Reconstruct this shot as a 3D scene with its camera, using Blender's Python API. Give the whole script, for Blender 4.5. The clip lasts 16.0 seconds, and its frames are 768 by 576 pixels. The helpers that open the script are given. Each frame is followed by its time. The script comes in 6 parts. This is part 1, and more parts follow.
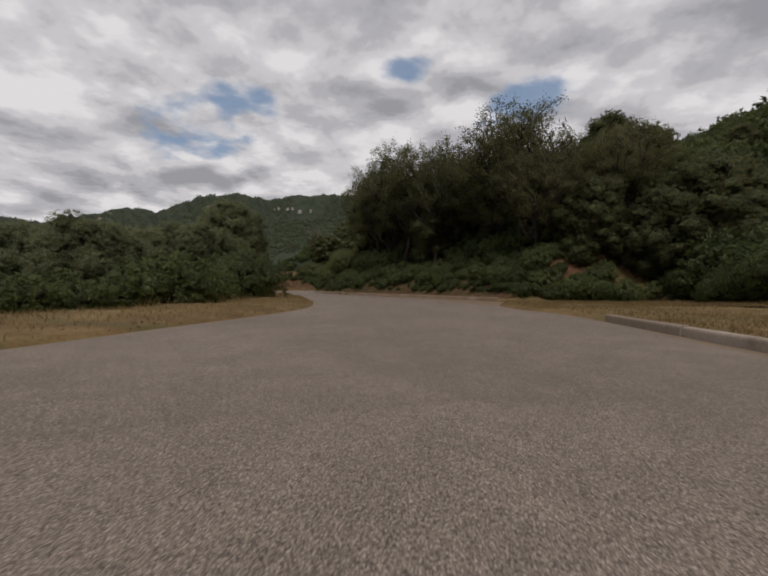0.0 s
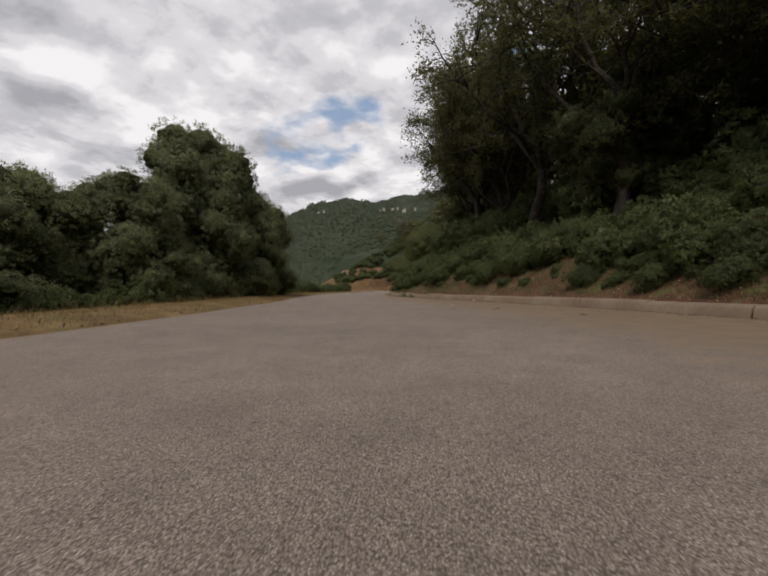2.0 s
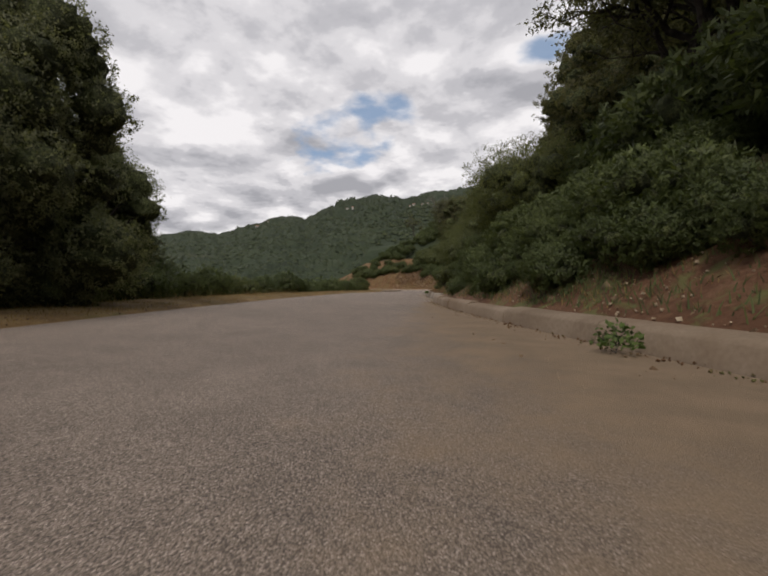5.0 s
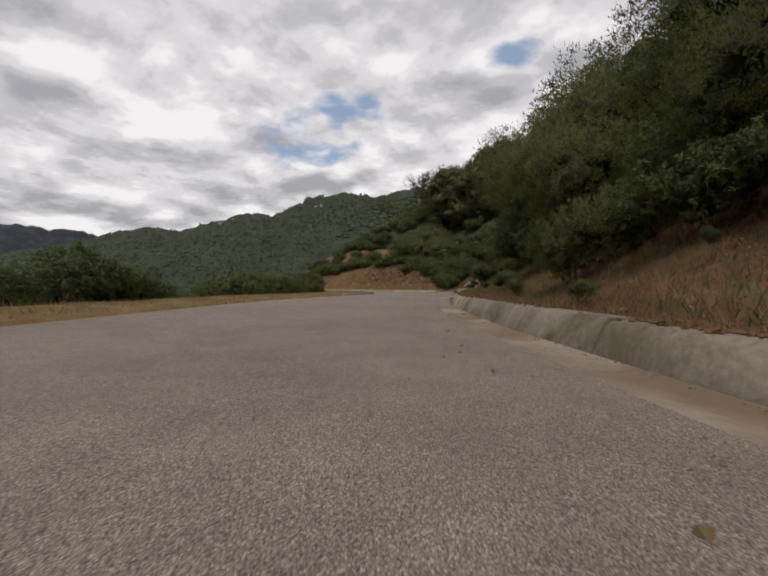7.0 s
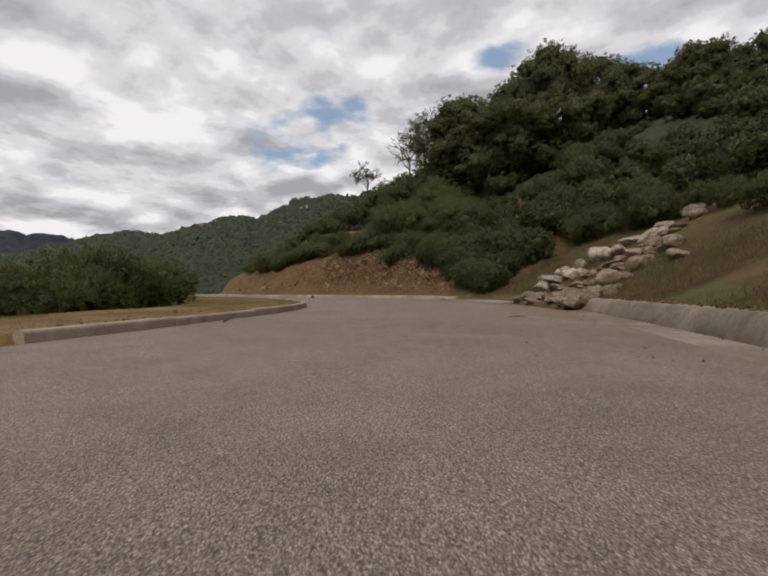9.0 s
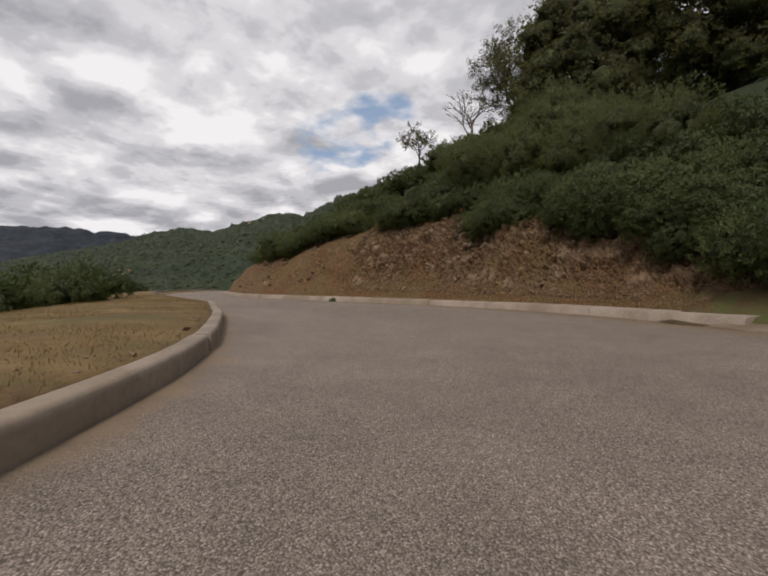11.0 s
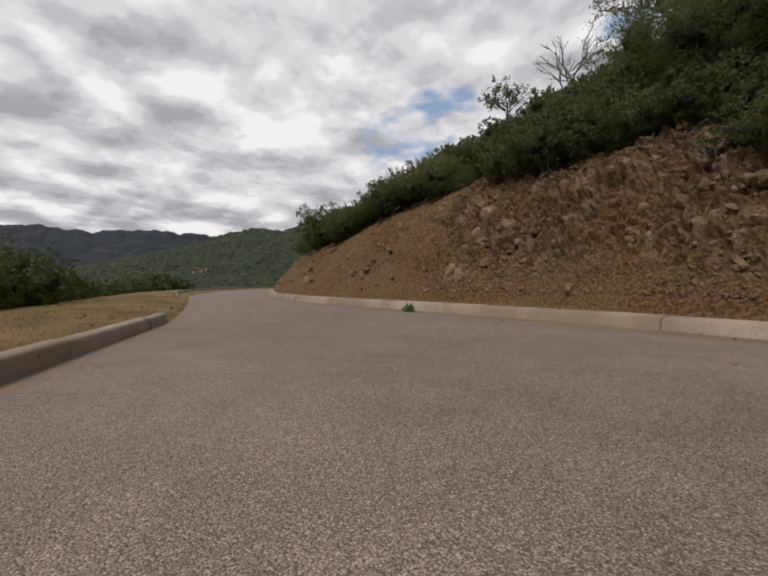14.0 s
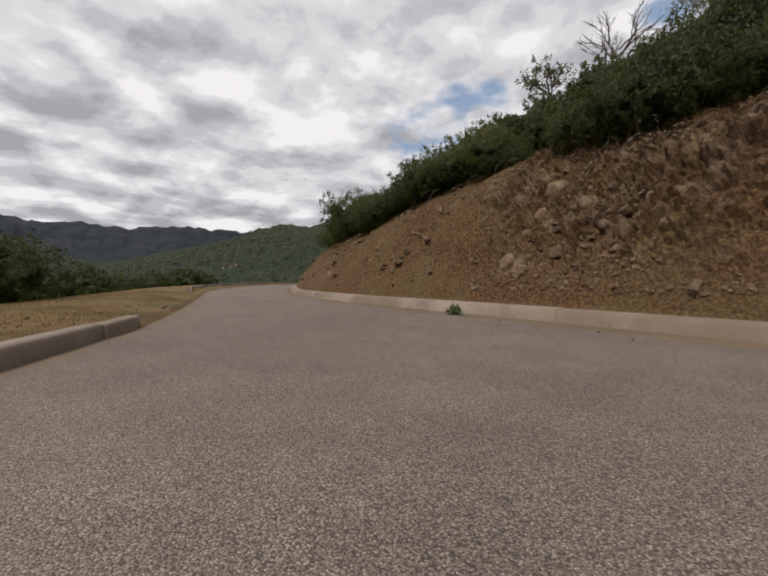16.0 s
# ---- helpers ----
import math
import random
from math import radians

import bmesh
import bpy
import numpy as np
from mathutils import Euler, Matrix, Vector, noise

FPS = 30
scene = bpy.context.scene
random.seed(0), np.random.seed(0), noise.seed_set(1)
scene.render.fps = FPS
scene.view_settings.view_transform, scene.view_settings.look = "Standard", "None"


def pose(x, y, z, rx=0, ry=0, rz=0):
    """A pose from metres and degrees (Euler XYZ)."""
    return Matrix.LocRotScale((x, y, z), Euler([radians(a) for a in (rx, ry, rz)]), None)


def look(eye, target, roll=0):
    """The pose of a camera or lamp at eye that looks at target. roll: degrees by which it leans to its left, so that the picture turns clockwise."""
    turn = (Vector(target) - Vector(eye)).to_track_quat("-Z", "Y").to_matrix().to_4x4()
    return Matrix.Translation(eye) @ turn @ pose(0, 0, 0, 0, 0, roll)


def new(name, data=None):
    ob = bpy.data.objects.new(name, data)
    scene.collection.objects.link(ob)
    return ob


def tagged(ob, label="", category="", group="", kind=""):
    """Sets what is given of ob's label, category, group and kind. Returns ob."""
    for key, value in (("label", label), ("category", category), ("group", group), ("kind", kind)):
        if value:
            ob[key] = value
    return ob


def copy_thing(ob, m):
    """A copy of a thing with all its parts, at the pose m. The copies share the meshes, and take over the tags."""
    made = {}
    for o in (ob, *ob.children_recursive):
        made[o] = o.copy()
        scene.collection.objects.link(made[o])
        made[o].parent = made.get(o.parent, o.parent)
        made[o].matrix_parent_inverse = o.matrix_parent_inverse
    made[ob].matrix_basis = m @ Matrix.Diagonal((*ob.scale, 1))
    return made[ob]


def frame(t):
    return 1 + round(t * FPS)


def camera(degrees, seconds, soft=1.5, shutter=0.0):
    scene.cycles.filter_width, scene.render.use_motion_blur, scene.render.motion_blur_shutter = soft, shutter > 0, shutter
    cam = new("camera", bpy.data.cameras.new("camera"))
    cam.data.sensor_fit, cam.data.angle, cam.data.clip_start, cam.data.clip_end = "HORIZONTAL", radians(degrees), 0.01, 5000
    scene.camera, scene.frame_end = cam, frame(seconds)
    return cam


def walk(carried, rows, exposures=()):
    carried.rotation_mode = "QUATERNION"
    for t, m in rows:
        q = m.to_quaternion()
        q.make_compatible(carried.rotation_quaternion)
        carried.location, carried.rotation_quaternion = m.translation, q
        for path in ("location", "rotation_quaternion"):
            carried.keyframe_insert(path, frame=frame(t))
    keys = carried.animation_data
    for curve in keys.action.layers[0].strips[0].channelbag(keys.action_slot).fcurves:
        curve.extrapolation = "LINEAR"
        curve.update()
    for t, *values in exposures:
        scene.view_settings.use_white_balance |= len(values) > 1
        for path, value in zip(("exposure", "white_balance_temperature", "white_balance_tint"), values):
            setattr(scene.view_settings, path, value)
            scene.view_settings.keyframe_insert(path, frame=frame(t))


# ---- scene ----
cam = camera(85.24, 16.0, soft=2.0, shutter=0.025)
PATH = [
    (0, pose(-0.04, -1.99, 0.508, 90.32, 0, 10.29) @ pose(0, 0, 0, 0, 0, 0.99)),
    (0.5, pose(-0.55, 3.63, 0.507, 90.26, 0, 4.99) @ pose(0, 0, 0, 0, 0, 1.08)),
    (1, pose(-1.12, 9.46, 0.500, 90.05, 0, 9.45) @ pose(0, 0, 0, 0, 0, 0.04)),
    (1.5, pose(-2.12, 15.06, 0.493, 89.70, 0, 15.28) @ pose(0, 0, 0, 0, 0, -1.24)),
    (2, pose(-3.65, 19.45, 0.496, 90.10, 0, 25.11) @ pose(0, 0, 0, 0, 0, -0.49)),
    (2.5, pose(-5.09, 22.81, 0.491, 90.49, 0, 24.18) @ pose(0, 0, 0, 0, 0, -0.39)),
    (3, pose(-6.47, 25.79, 0.497, 90.42, 0, 23.77) @ pose(0, 0, 0, 0, 0, -0.77)),
    (3.5, pose(-7.88, 28.80, 0.503, 90.71, 0, 25.84) @ pose(0, 0, 0, 0, 0, -1.17)),
    (4, pose(-9.39, 31.79, 0.501, 90.37, 0, 28.41) @ pose(0, 0, 0, 0, 0, -0.46)),
    (4.75, pose(-11.87, 36.36, 0.499, 89.88, 0, 29.00) @ pose(0, 0, 0, 0, 0, -0.06)),
    (5.6, pose(-15.00, 41.98, 0.498, 89.70, 0, 29.43) @ pose(0, 0, 0, 0, 0, -0.00)),
    (6.5, pose(-18.75, 48.80, 0.496, 89.51, 0, 29.70) @ pose(0, 0, 0, 0, 0, -0.13)),
    (7, pose(-20.77, 53.14, 0.490, 89.79, 0, 24.93) @ pose(0, 0, 0, 0, 0, -0.01)),
    (7.5, pose(-22.64, 57.69, 0.485, 89.59, 0, 22.75) @ pose(0, 0, 0, 0, 0, -0.11)),
    (8, pose(-24.30, 62.30, 0.483, 89.60, 0, 19.47) @ pose(0, 0, 0, 0, 0, 0.04)),
    (8.5, pose(-25.88, 66.83, 0.482, 89.27, 0, 21.19) @ pose(0, 0, 0, 0, 0, -1.32)),
    (9, pose(-27.63, 70.55, 0.475, 90.09, 0, 23.38) @ pose(0, 0, 0, 0, 0, -0.64)),
    (9.5, pose(-29.19, 73.48, 0.485, 89.92, 0, 25.51) @ pose(0, 0, 0, 0, 0, -0.95)),
    (10, pose(-30.49, 76.03, 0.492, 89.84, 0, 26.01) @ pose(0, 0, 0, 0, 0, -0.92)),
    (10.8, pose(-32.36, 79.23, 0.497, 89.78, 0, 28.66) @ pose(0, 0, 0, 0, 0, -0.13)),
    (11.6, pose(-33.88, 81.47, 0.501, 89.72, 0, 30.68) @ pose(0, 0, 0, 0, 0, 0.04)),
    (12.5, pose(-35.19, 83.11, 0.505, 89.56, 0, 32.34) @ pose(0, 0, 0, 0, 0, 0.09)),
    (13, pose(-35.75, 83.82, 0.507, 89.63, 0, 33.37) @ pose(0, 0, 0, 0, 0, 0.39)),
    (13.5, pose(-36.26, 84.45, 0.504, 89.45, 0, 34.36) @ pose(0, 0, 0, 0, 0, 0.19)),
    (14, pose(-36.81, 84.99, 0.499, 89.33, 0, 38.02) @ pose(0, 0, 0, 0, 0, -0.22)),
    (14.5, pose(-37.32, 85.48, 0.490, 89.03, 0, 41.46) @ pose(0, 0, 0, 0, 0, -0.12)),
    (15, pose(-37.67, 85.84, 0.488, 88.89, 0, 41.44) @ pose(0, 0, 0, 0, 0, 0.24)),
    (15.5, pose(-37.82, 86.02, 0.484, 88.97, 0, 41.58) @ pose(0, 0, 0, 0, 0, 0.00)),
    (16.0, pose(-37.89, 86.08, 0.481, 88.82, 0, 41.60) @ pose(0, 0, 0, 0, 0, 0.12)),
]
walk(cam, PATH, tuple((t, stops + 0.03, 6560, 14.5) for t, stops in ((0.0, -0.25), (1.0, -0.17), (1.5, -0.10), (2.0, 0.08), (2.5, 0.19), (3.5, 0.19), (4.0, 0.13), (6.5, 0.05), (8.5, 0.05), (16.0, 0.05))))

# ---- world, sun ----
SUN_AZ, SUN_EL = 190.0, 50.0      # degrees, to the left of +y


def node(nt, kind, **props):
    n = nt.nodes.new(kind)
    for k, v in props.items():
        if k == "op":
            n.operation = v
        elif k == "blend":
            n.data_type, n.blend_type = "RGBA", v
        else:
            n.inputs[k].default_value = v
    return n


def math_node(nt, op, a, b=None, clamp=False):
    n = nt.nodes.new("ShaderNodeMath")
    n.operation, n.use_clamp = op, clamp
    for i, v in enumerate((a, b)):
        if v is None:
            continue
        if isinstance(v, (int, float)):
            n.inputs[i].default_value = v
        else:
            nt.links.new(v, n.inputs[i])
    return n.outputs[0]


def ramp(nt, fac, stops, smooth=True):
    n = nt.nodes.new("ShaderNodeValToRGB")
    cr = n.color_ramp
    cr.interpolation = "EASE" if smooth else "LINEAR"
    while len(cr.elements) < len(stops):
        cr.elements.new(0.5)
    for e, (p, c) in zip(cr.elements, stops):
        e.position = p
        e.color = (c, c, c, 1) if isinstance(c, (int, float)) else (*c, 1)
    nt.links.new(fac, n.inputs[0])
    return n.outputs[0]


def mix(nt, fac, a, b, blend="MIX"):
    n = nt.nodes.new("ShaderNodeMix")
    n.data_type, n.blend_type = "RGBA", blend
    for i, v in ((0, fac), (6, a), (7, b)):
        if isinstance(v, (int, float)):
            n.inputs[i].default_value = v
        elif isinstance(v, tuple):
            n.inputs[i].default_value = (*v, 1)
        else:
            nt.links.new(v, n.inputs[i])
    return n.outputs[2]


def noise_tex(nt, vec, scale, detail=5.0, rough=0.55, dist=0.0):
    n = nt.nodes.new("ShaderNodeTexNoise")
    n.inputs["Scale"].default_value, n.inputs["Detail"].default_value = scale, detail
    n.inputs["Roughness"].default_value, n.inputs["Distortion"].default_value = rough, dist
    nt.links.new(vec, n.inputs["Vector"])
    return n.outputs["Fac"]


def build_world():
    w = bpy.data.worlds.new("sky")
    scene.world = w
    w.use_nodes = True
    nt = w.node_tree
    nt.nodes.clear()
    out = nt.nodes.new("ShaderNodeOutputWorld")
    bg = nt.nodes.new("ShaderNodeBackground")
    sky = nt.nodes.new("ShaderNodeTexSky")
    sky.sky_type, sky.sun_disc = "NISHITA", False
    sky.sun_elevation, sky.sun_rotation = radians(SUN_EL), radians(-SUN_AZ)
    tc = nt.nodes.new("ShaderNodeTexCoord")
    sep = nt.nodes.new("ShaderNodeSeparateXYZ")
    nt.links.new(tc.outputs["Generated"], sep.inputs[0])
    up = math_node(nt, "ADD", math_node(nt, "MAXIMUM", sep.outputs[2], 0.0), 0.19)
    px, py = (math_node(nt, "DIVIDE", sep.outputs[i], up) for i in (0, 1))
    flat = nt.nodes.new("ShaderNodeCombineXYZ")
    nt.links.new(px, flat.inputs[0]), nt.links.new(py, flat.inputs[1])

    def nearer(k):
        """The same deck a little closer to the zenith, for the relief of the heaps."""
        n = nt.nodes.new("ShaderNodeVectorMath")
        n.operation = "SCALE"
        n.inputs["Scale"].default_value = k
        nt.links.new(flat.outputs[0], n.inputs[0])
        return n.outputs[0]

    big = noise_tex(nt, flat.outputs[0], 0.75, 3, 0.5, 0.0)
    heap = noise_tex(nt, flat.outputs[0], 2.9, 7, 0.46, 0.1)
    heap_up = noise_tex(nt, nearer(0.93), 2.9, 7, 0.46, 0.1)
    fine = noise_tex(nt, flat.outputs[0], 6.0, 6, 0.5, 0.1)
    fine_up = noise_tex(nt, nearer(0.97), 6.0, 6, 0.5, 0.1)
    wisp = noise_tex(nt, flat.outputs[0], 3.8, 7, 0.52, 0.15)
    # a gap of blue sky in the cloud deck, with torn edges
    gap = None
    for az, el, wide, tall in ((34.5, 19.5, 0.11, 0.06), (29.5, 23.0, 0.09, 0.045), (37.5, 17.5, 0.07, 0.04), (-9.0, 23.0, 0.12, 0.06), (7.0, 28.0, 0.08, 0.03)):
        a, e = radians(az), radians(el)
        c, r_, u_ = Vector((-math.sin(a) * math.cos(e), math.cos(a) * math.cos(e), math.sin(e))), Vector((math.cos(a), math.sin(a), 0)), None
        u_ = r_.cross(c)
        dots = []
        for axis, size in ((r_, wide), (u_, tall)):
            d = nt.nodes.new("ShaderNodeVectorMath")
            d.operation = "DOT_PRODUCT"
            nt.links.new(tc.outputs["Generated"], d.inputs[0])
            d.inputs[1].default_value = axis
            o = math_node(nt, "SUBTRACT", d.outputs["Value"], axis.dot(c))
            o = math_node(nt, "DIVIDE", o, size)
            dots.append(math_node(nt, "MULTIPLY", o, o))
        near = math_node(nt, "SUBTRACT", 1.0, math_node(nt, "ADD", *dots))
        gap = near if gap is None else math_node(nt, "MAXIMUM", gap, near)
    gap = math_node(nt, "MAXIMUM", gap, -1.2)
    torn = math_node(nt, "ADD", math_node(nt, "MULTIPLY", math_node(nt, "ADD", gap, 0.0), 0.30), math_node(nt, "MULTIPLY", math_node(nt, "SUBTRACT", wisp, 0.5), 1.7))
    hole = ramp(nt, torn, ((0.0, 0.0), (0.36, 0.9)))
    lit = math_node(nt, "MULTIPLY", math_node(nt, "SUBTRACT", heap, heap_up), 1.25)
    lit = math_node(nt, "ADD", lit, math_node(nt, "MULTIPLY", math_node(nt, "SUBTRACT", fine, fine_up), 0.55))
    lit = math_node(nt, "ADD", lit, math_node(nt, "MULTIPLY", math_node(nt, "SUBTRACT", heap, 0.5), 0.5))
    lit = math_node(nt, "ADD", lit, math_node(nt, "MULTIPLY", big, 0.9))
    # the deck is thinner ahead and thicker to both sides
    ahead = nt.nodes.new("ShaderNodeVectorMath")
    ahead.operation = "DOT_PRODUCT"
    nt.links.new(tc.outputs["Generated"], ahead.inputs[0])
    ahead.inputs[1].default_value = (-0.309, 0.951, 0.0)
    lit = math_node(nt, "ADD", lit, math_node(nt, "MULTIPLY", math_node(nt, "SUBTRACT", math_node(nt, "MAXIMUM", ahead.outputs["Value"], 0.62), 0.72), 0.45))
    cloud = ramp(nt, lit, ((0.20, (0.35, 0.36, 0.382)), (0.38, (0.49, 0.498, 0.517)), (0.52, (0.645, 0.650, 0.660)), (0.70, (0.83, 0.832, 0.828))))
    blue = mix(nt, 1.0, sky.outputs[0], (0.10, 0.10, 0.10), "MULTIPLY")
    blue = mix(nt, 0.55, blue, (0.25, 0.38, 0.54))
    col = mix(nt, hole, cloud, blue)
    # below the horizon the light of the ground
    low = ramp(nt, sep.outputs[2], ((0.0, 1.0), (0.012, 0.0)))
    col = mix(nt, low, col, (0.22, 0.23, 0.22))
    nt.links.new(col, bg.inputs[0])
    bg.inputs[1].default_value = 1.0
    nt.links.new(bg.outputs[0], out.inputs[0])


build_world()
sun = bpy.data.lights.new("sun", "SUN")
sun.energy, sun.angle, sun.color = 1.8, radians(14), (1.0, 0.94, 0.85)
sun_ob = new("sun", sun)
_a, _e = radians(SUN_AZ), radians(SUN_EL)
sun_ob.matrix_world = look((-200 * math.sin(_a) * math.cos(_e), 200 * math.cos(_a) * math.cos(_e), 200 * math.sin(_e)), (0, 0, 0))

# ---- materials ----


def base_material(name, rough=0.8):
    m = bpy.data.materials.new(name)
    m.use_nodes = True
    nt = m.node_tree
    b = nt.nodes["Principled BSDF"]
    b.inputs["Roughness"].default_value = rough
    b.inputs["Specular IOR Level"].default_value = 0.3
    tc = nt.nodes.new("ShaderNodeTexCoord")
    return m, nt, b, tc.outputs["Object"]


def set_bump(nt, b, height, strength=0.4, dist=0.02):
    n = nt.nodes.new("ShaderNodeBump")
    n.inputs["Strength"].default_value, n.inputs["Distance"].default_value = strength, dist
    nt.links.new(height, n.inputs["Height"])
    nt.links.new(n.outputs[0], b.inputs["Normal"])


def voronoi(nt, vec, scale, out="Distance", feature="F1"):
    n = nt.nodes.new("ShaderNodeTexVoronoi")
    n.feature = feature
    n.inputs["Scale"].default_value = scale
    nt.links.new(vec, n.inputs["Vector"])
    return n.outputs[out]


def asphalt():
    m, nt, b, v = base_material("asphalt", 0.85)
    stones = voronoi(nt, v, 195.0, "Color")
    grey = nt.nodes.new("ShaderNodeRGBToBW")
    nt.links.new(stones, grey.inputs[0])
    dist = voronoi(nt, v, 195.0)
    col = ramp(nt, grey.outputs[0], ((0.13, (0.158, 0.128, 0.104)), (0.5, (0.258, 0.210, 0.172)), (0.72, (0.325, 0.267, 0.220)), (0.86, (0.465, 0.388, 0.332))), False)
    gaps = ramp(nt, dist, ((0.3, 1.08), (0.8, 0.42)))
    col = mix(nt, 1.0, col, gaps, "MULTIPLY")
    wide = noise_tex(nt, v, 0.35, 4, 0.6)
    mid = noise_tex(nt, v, 2.3, 5, 0.65)
    col = mix(nt, 1.0, col, ramp(nt, wide, ((0.3, 0.88), (0.7, 1.05))), "MULTIPLY")
    col = mix(nt, 1.0, col, ramp(nt, mid, ((0.3, 0.9), (0.7, 1.1))), "MULTIPLY")
    at = nt.nodes.new("ShaderNodeAttribute")
    at.attribute_name = "dirt"
    d = math_node(nt, "ADD", at.outputs["Fac"], math_node(nt, "MULTIPLY", math_node(nt, "SUBTRACT", mid, 0.5), 0.8))
    d = ramp(nt, d, ((0.2, 0.0), (0.75, 0.9)))
    col = mix(nt, d, col, mix(nt, 1.0, (0.205, 0.148, 0.094), ramp(nt, mid, ((0.3, 0.85), (0.7, 1.12))), "MULTIPLY"))
    nt.links.new(col, b.inputs["Base Color"])
    hgt = math_node(nt, "SUBTRACT", 1.0, dist)
    set_bump(nt, b, hgt, 0.6, 0.006)
    return m


def mottled(name, colours, scale, rough=0.9, bump=0.5, bump_dist=0.03, fine=30.0, spots=None, per_object=0.0):
    """A natural surface: three colours by noise at a wide and a fine scale, with relief."""
    m, nt, b, v = base_material(name, rough)
    a = noise_tex(nt, v, scale, 6, 0.62, 0.3)
    f = noise_tex(nt, v, fine, 5, 0.65)
    s = math_node(nt, "ADD", math_node(nt, "MULTIPLY", a, 0.65), math_node(nt, "MULTIPLY", f, 0.35))
    col = ramp(nt, s, ((0.36, colours[0]), (0.5, colours[1]), (0.64, colours[2])), False)
    if spots:
        sc, c, lo, hi = spots
        t = ramp(nt, noise_tex(nt, v, sc, 5, 0.6, 0.6), ((lo, 0.0), (hi, 1.0)))
        col = mix(nt, t, col, c)
    if per_object:
        oi = nt.nodes.new("ShaderNodeObjectInfo")
        col = mix(nt, 1.0, col, ramp(nt, oi.outputs["Random"], ((0.0, 1.0 - per_object), (1.0, 1.0 + per_object)), False), "MULTIPLY")
    nt.links.new(col, b.inputs["Base Color"])
    set_bump(nt, b, s, bump, bump_dist)
    return m


def foliage(name, dark, mid, light, trans=0.32):
    m, nt, b, v = base_material(name, 0.62)
    b.inputs["Specular IOR Level"].default_value = 0.35
    g = nt.nodes.new("ShaderNodeNewGeometry")
    oi = nt.nodes.new("ShaderNodeObjectInfo")
    n = noise_tex(nt, v, 1.3, 4, 0.65)
    s = math_node(nt, "ADD", math_node(nt, "MULTIPLY", g.outputs["Random Per Island"], 0.38), math_node(nt, "MULTIPLY", n, 0.62))
    col = ramp(nt, s, ((0.2, dark), (0.5, mid), (0.85, light)), False)
    col = mix(nt, 1.0, col, ramp(nt, oi.outputs["Random"], ((0.0, (0.78, 0.8, 0.75)), (1.0, (1.2, 1.15, 1.1))), False), "MULTIPLY")
    nt.links.new(col, b.inputs["Base Color"])
    # soft shading: leaves lean towards the outside of their crown
    at = nt.nodes.new("ShaderNodeAttribute")
    at.attribute_name = "outward"
    vt = nt.nodes.new("ShaderNodeVectorTransform")
    vt.vector_type, vt.convert_from, vt.convert_to = "NORMAL", "OBJECT", "WORLD"
    nt.links.new(at.outputs["Vector"], vt.inputs[0])
    ma = nt.nodes.new("ShaderNodeVectorMath")
    ma.operation = "MULTIPLY_ADD"
    nt.links.new(g.outputs["Normal"], ma.inputs[0]), nt.links.new(vt.outputs[0], ma.inputs[2])
    ma.inputs[1].default_value = (0.75, 0.75, 0.75)
    nn = nt.nodes.new("ShaderNodeVectorMath")
    nn.operation = "NORMALIZE"
    nt.links.new(ma.outputs[0], nn.inputs[0]), nt.links.new(nn.outputs[0], b.inputs["Normal"])
    tr = nt.nodes.new("ShaderNodeBsdfTranslucent")
    nt.links.new(mix(nt, 1.0, col, (1.3, 1.35, 0.7), "MULTIPLY"), tr.inputs[0])
    ms = nt.nodes.new("ShaderNodeMixShader")
    ms.inputs[0].default_value = trans
    nt.links.new(b.outputs[0], ms.inputs[1]), nt.links.new(tr.outputs[0], ms.inputs[2])
    nt.links.new(ms.outputs[0], nt.nodes["Material Output"].inputs[0])
    return m


def cliff_material():
    """Brown clay with broken stone showing through."""
    m, nt, b, v = base_material("broken_rock_and_clay", 0.95)
    stone, tone = (nt.nodes.new("ShaderNodeAttribute") for _ in range(2))
    stone.attribute_name, tone.attribute_name = "stone", "tone"
    fine = noise_tex(nt, v, 26.0, 6, 0.68)
    grit = noise_tex(nt, v, 80.0, 4, 0.6)
    wide = noise_tex(nt, v, 1.1, 4, 0.6)
    rock = ramp(nt, tone.outputs["Fac"], ((0.2, (0.102, 0.057, 0.029)), (0.5, (0.178, 0.113, 0.064)), (0.85, (0.285, 0.210, 0.136))), False)
    clay = ramp(nt, fine, ((0.3, (0.080, 0.041, 0.018)), (0.5, (0.150, 0.082, 0.037)), (0.7, (0.225, 0.136, 0.066))), False)
    clay = mix(nt, ramp(nt, wide, ((0.42, 0.0), (0.62, 0.6))), clay, (0.120, 0.092, 0.040))
    s = math_node(nt, "ADD", stone.outputs["Fac"], math_node(nt, "MULTIPLY", math_node(nt, "SUBTRACT", fine, 0.5), 0.7))
    col = mix(nt, ramp(nt, s, ((0.22, 0.0), (0.5, 0.9))), clay, rock)
    col = mix(nt, 1.0, col, ramp(nt, fine, ((0.3, 0.62), (0.7, 1.35))), "MULTIPLY")
    col = mix(nt, 1.0, col, ramp(nt, wide, ((0.3, 0.85), (0.7, 1.1))), "MULTIPLY")
    nt.links.new(col, b.inputs["Base Color"])
    set_bump(nt, b, math_node(nt, "ADD", fine, math_node(nt, "MULTIPLY", grit, 0.5)), 1.0, 0.035)
    return m


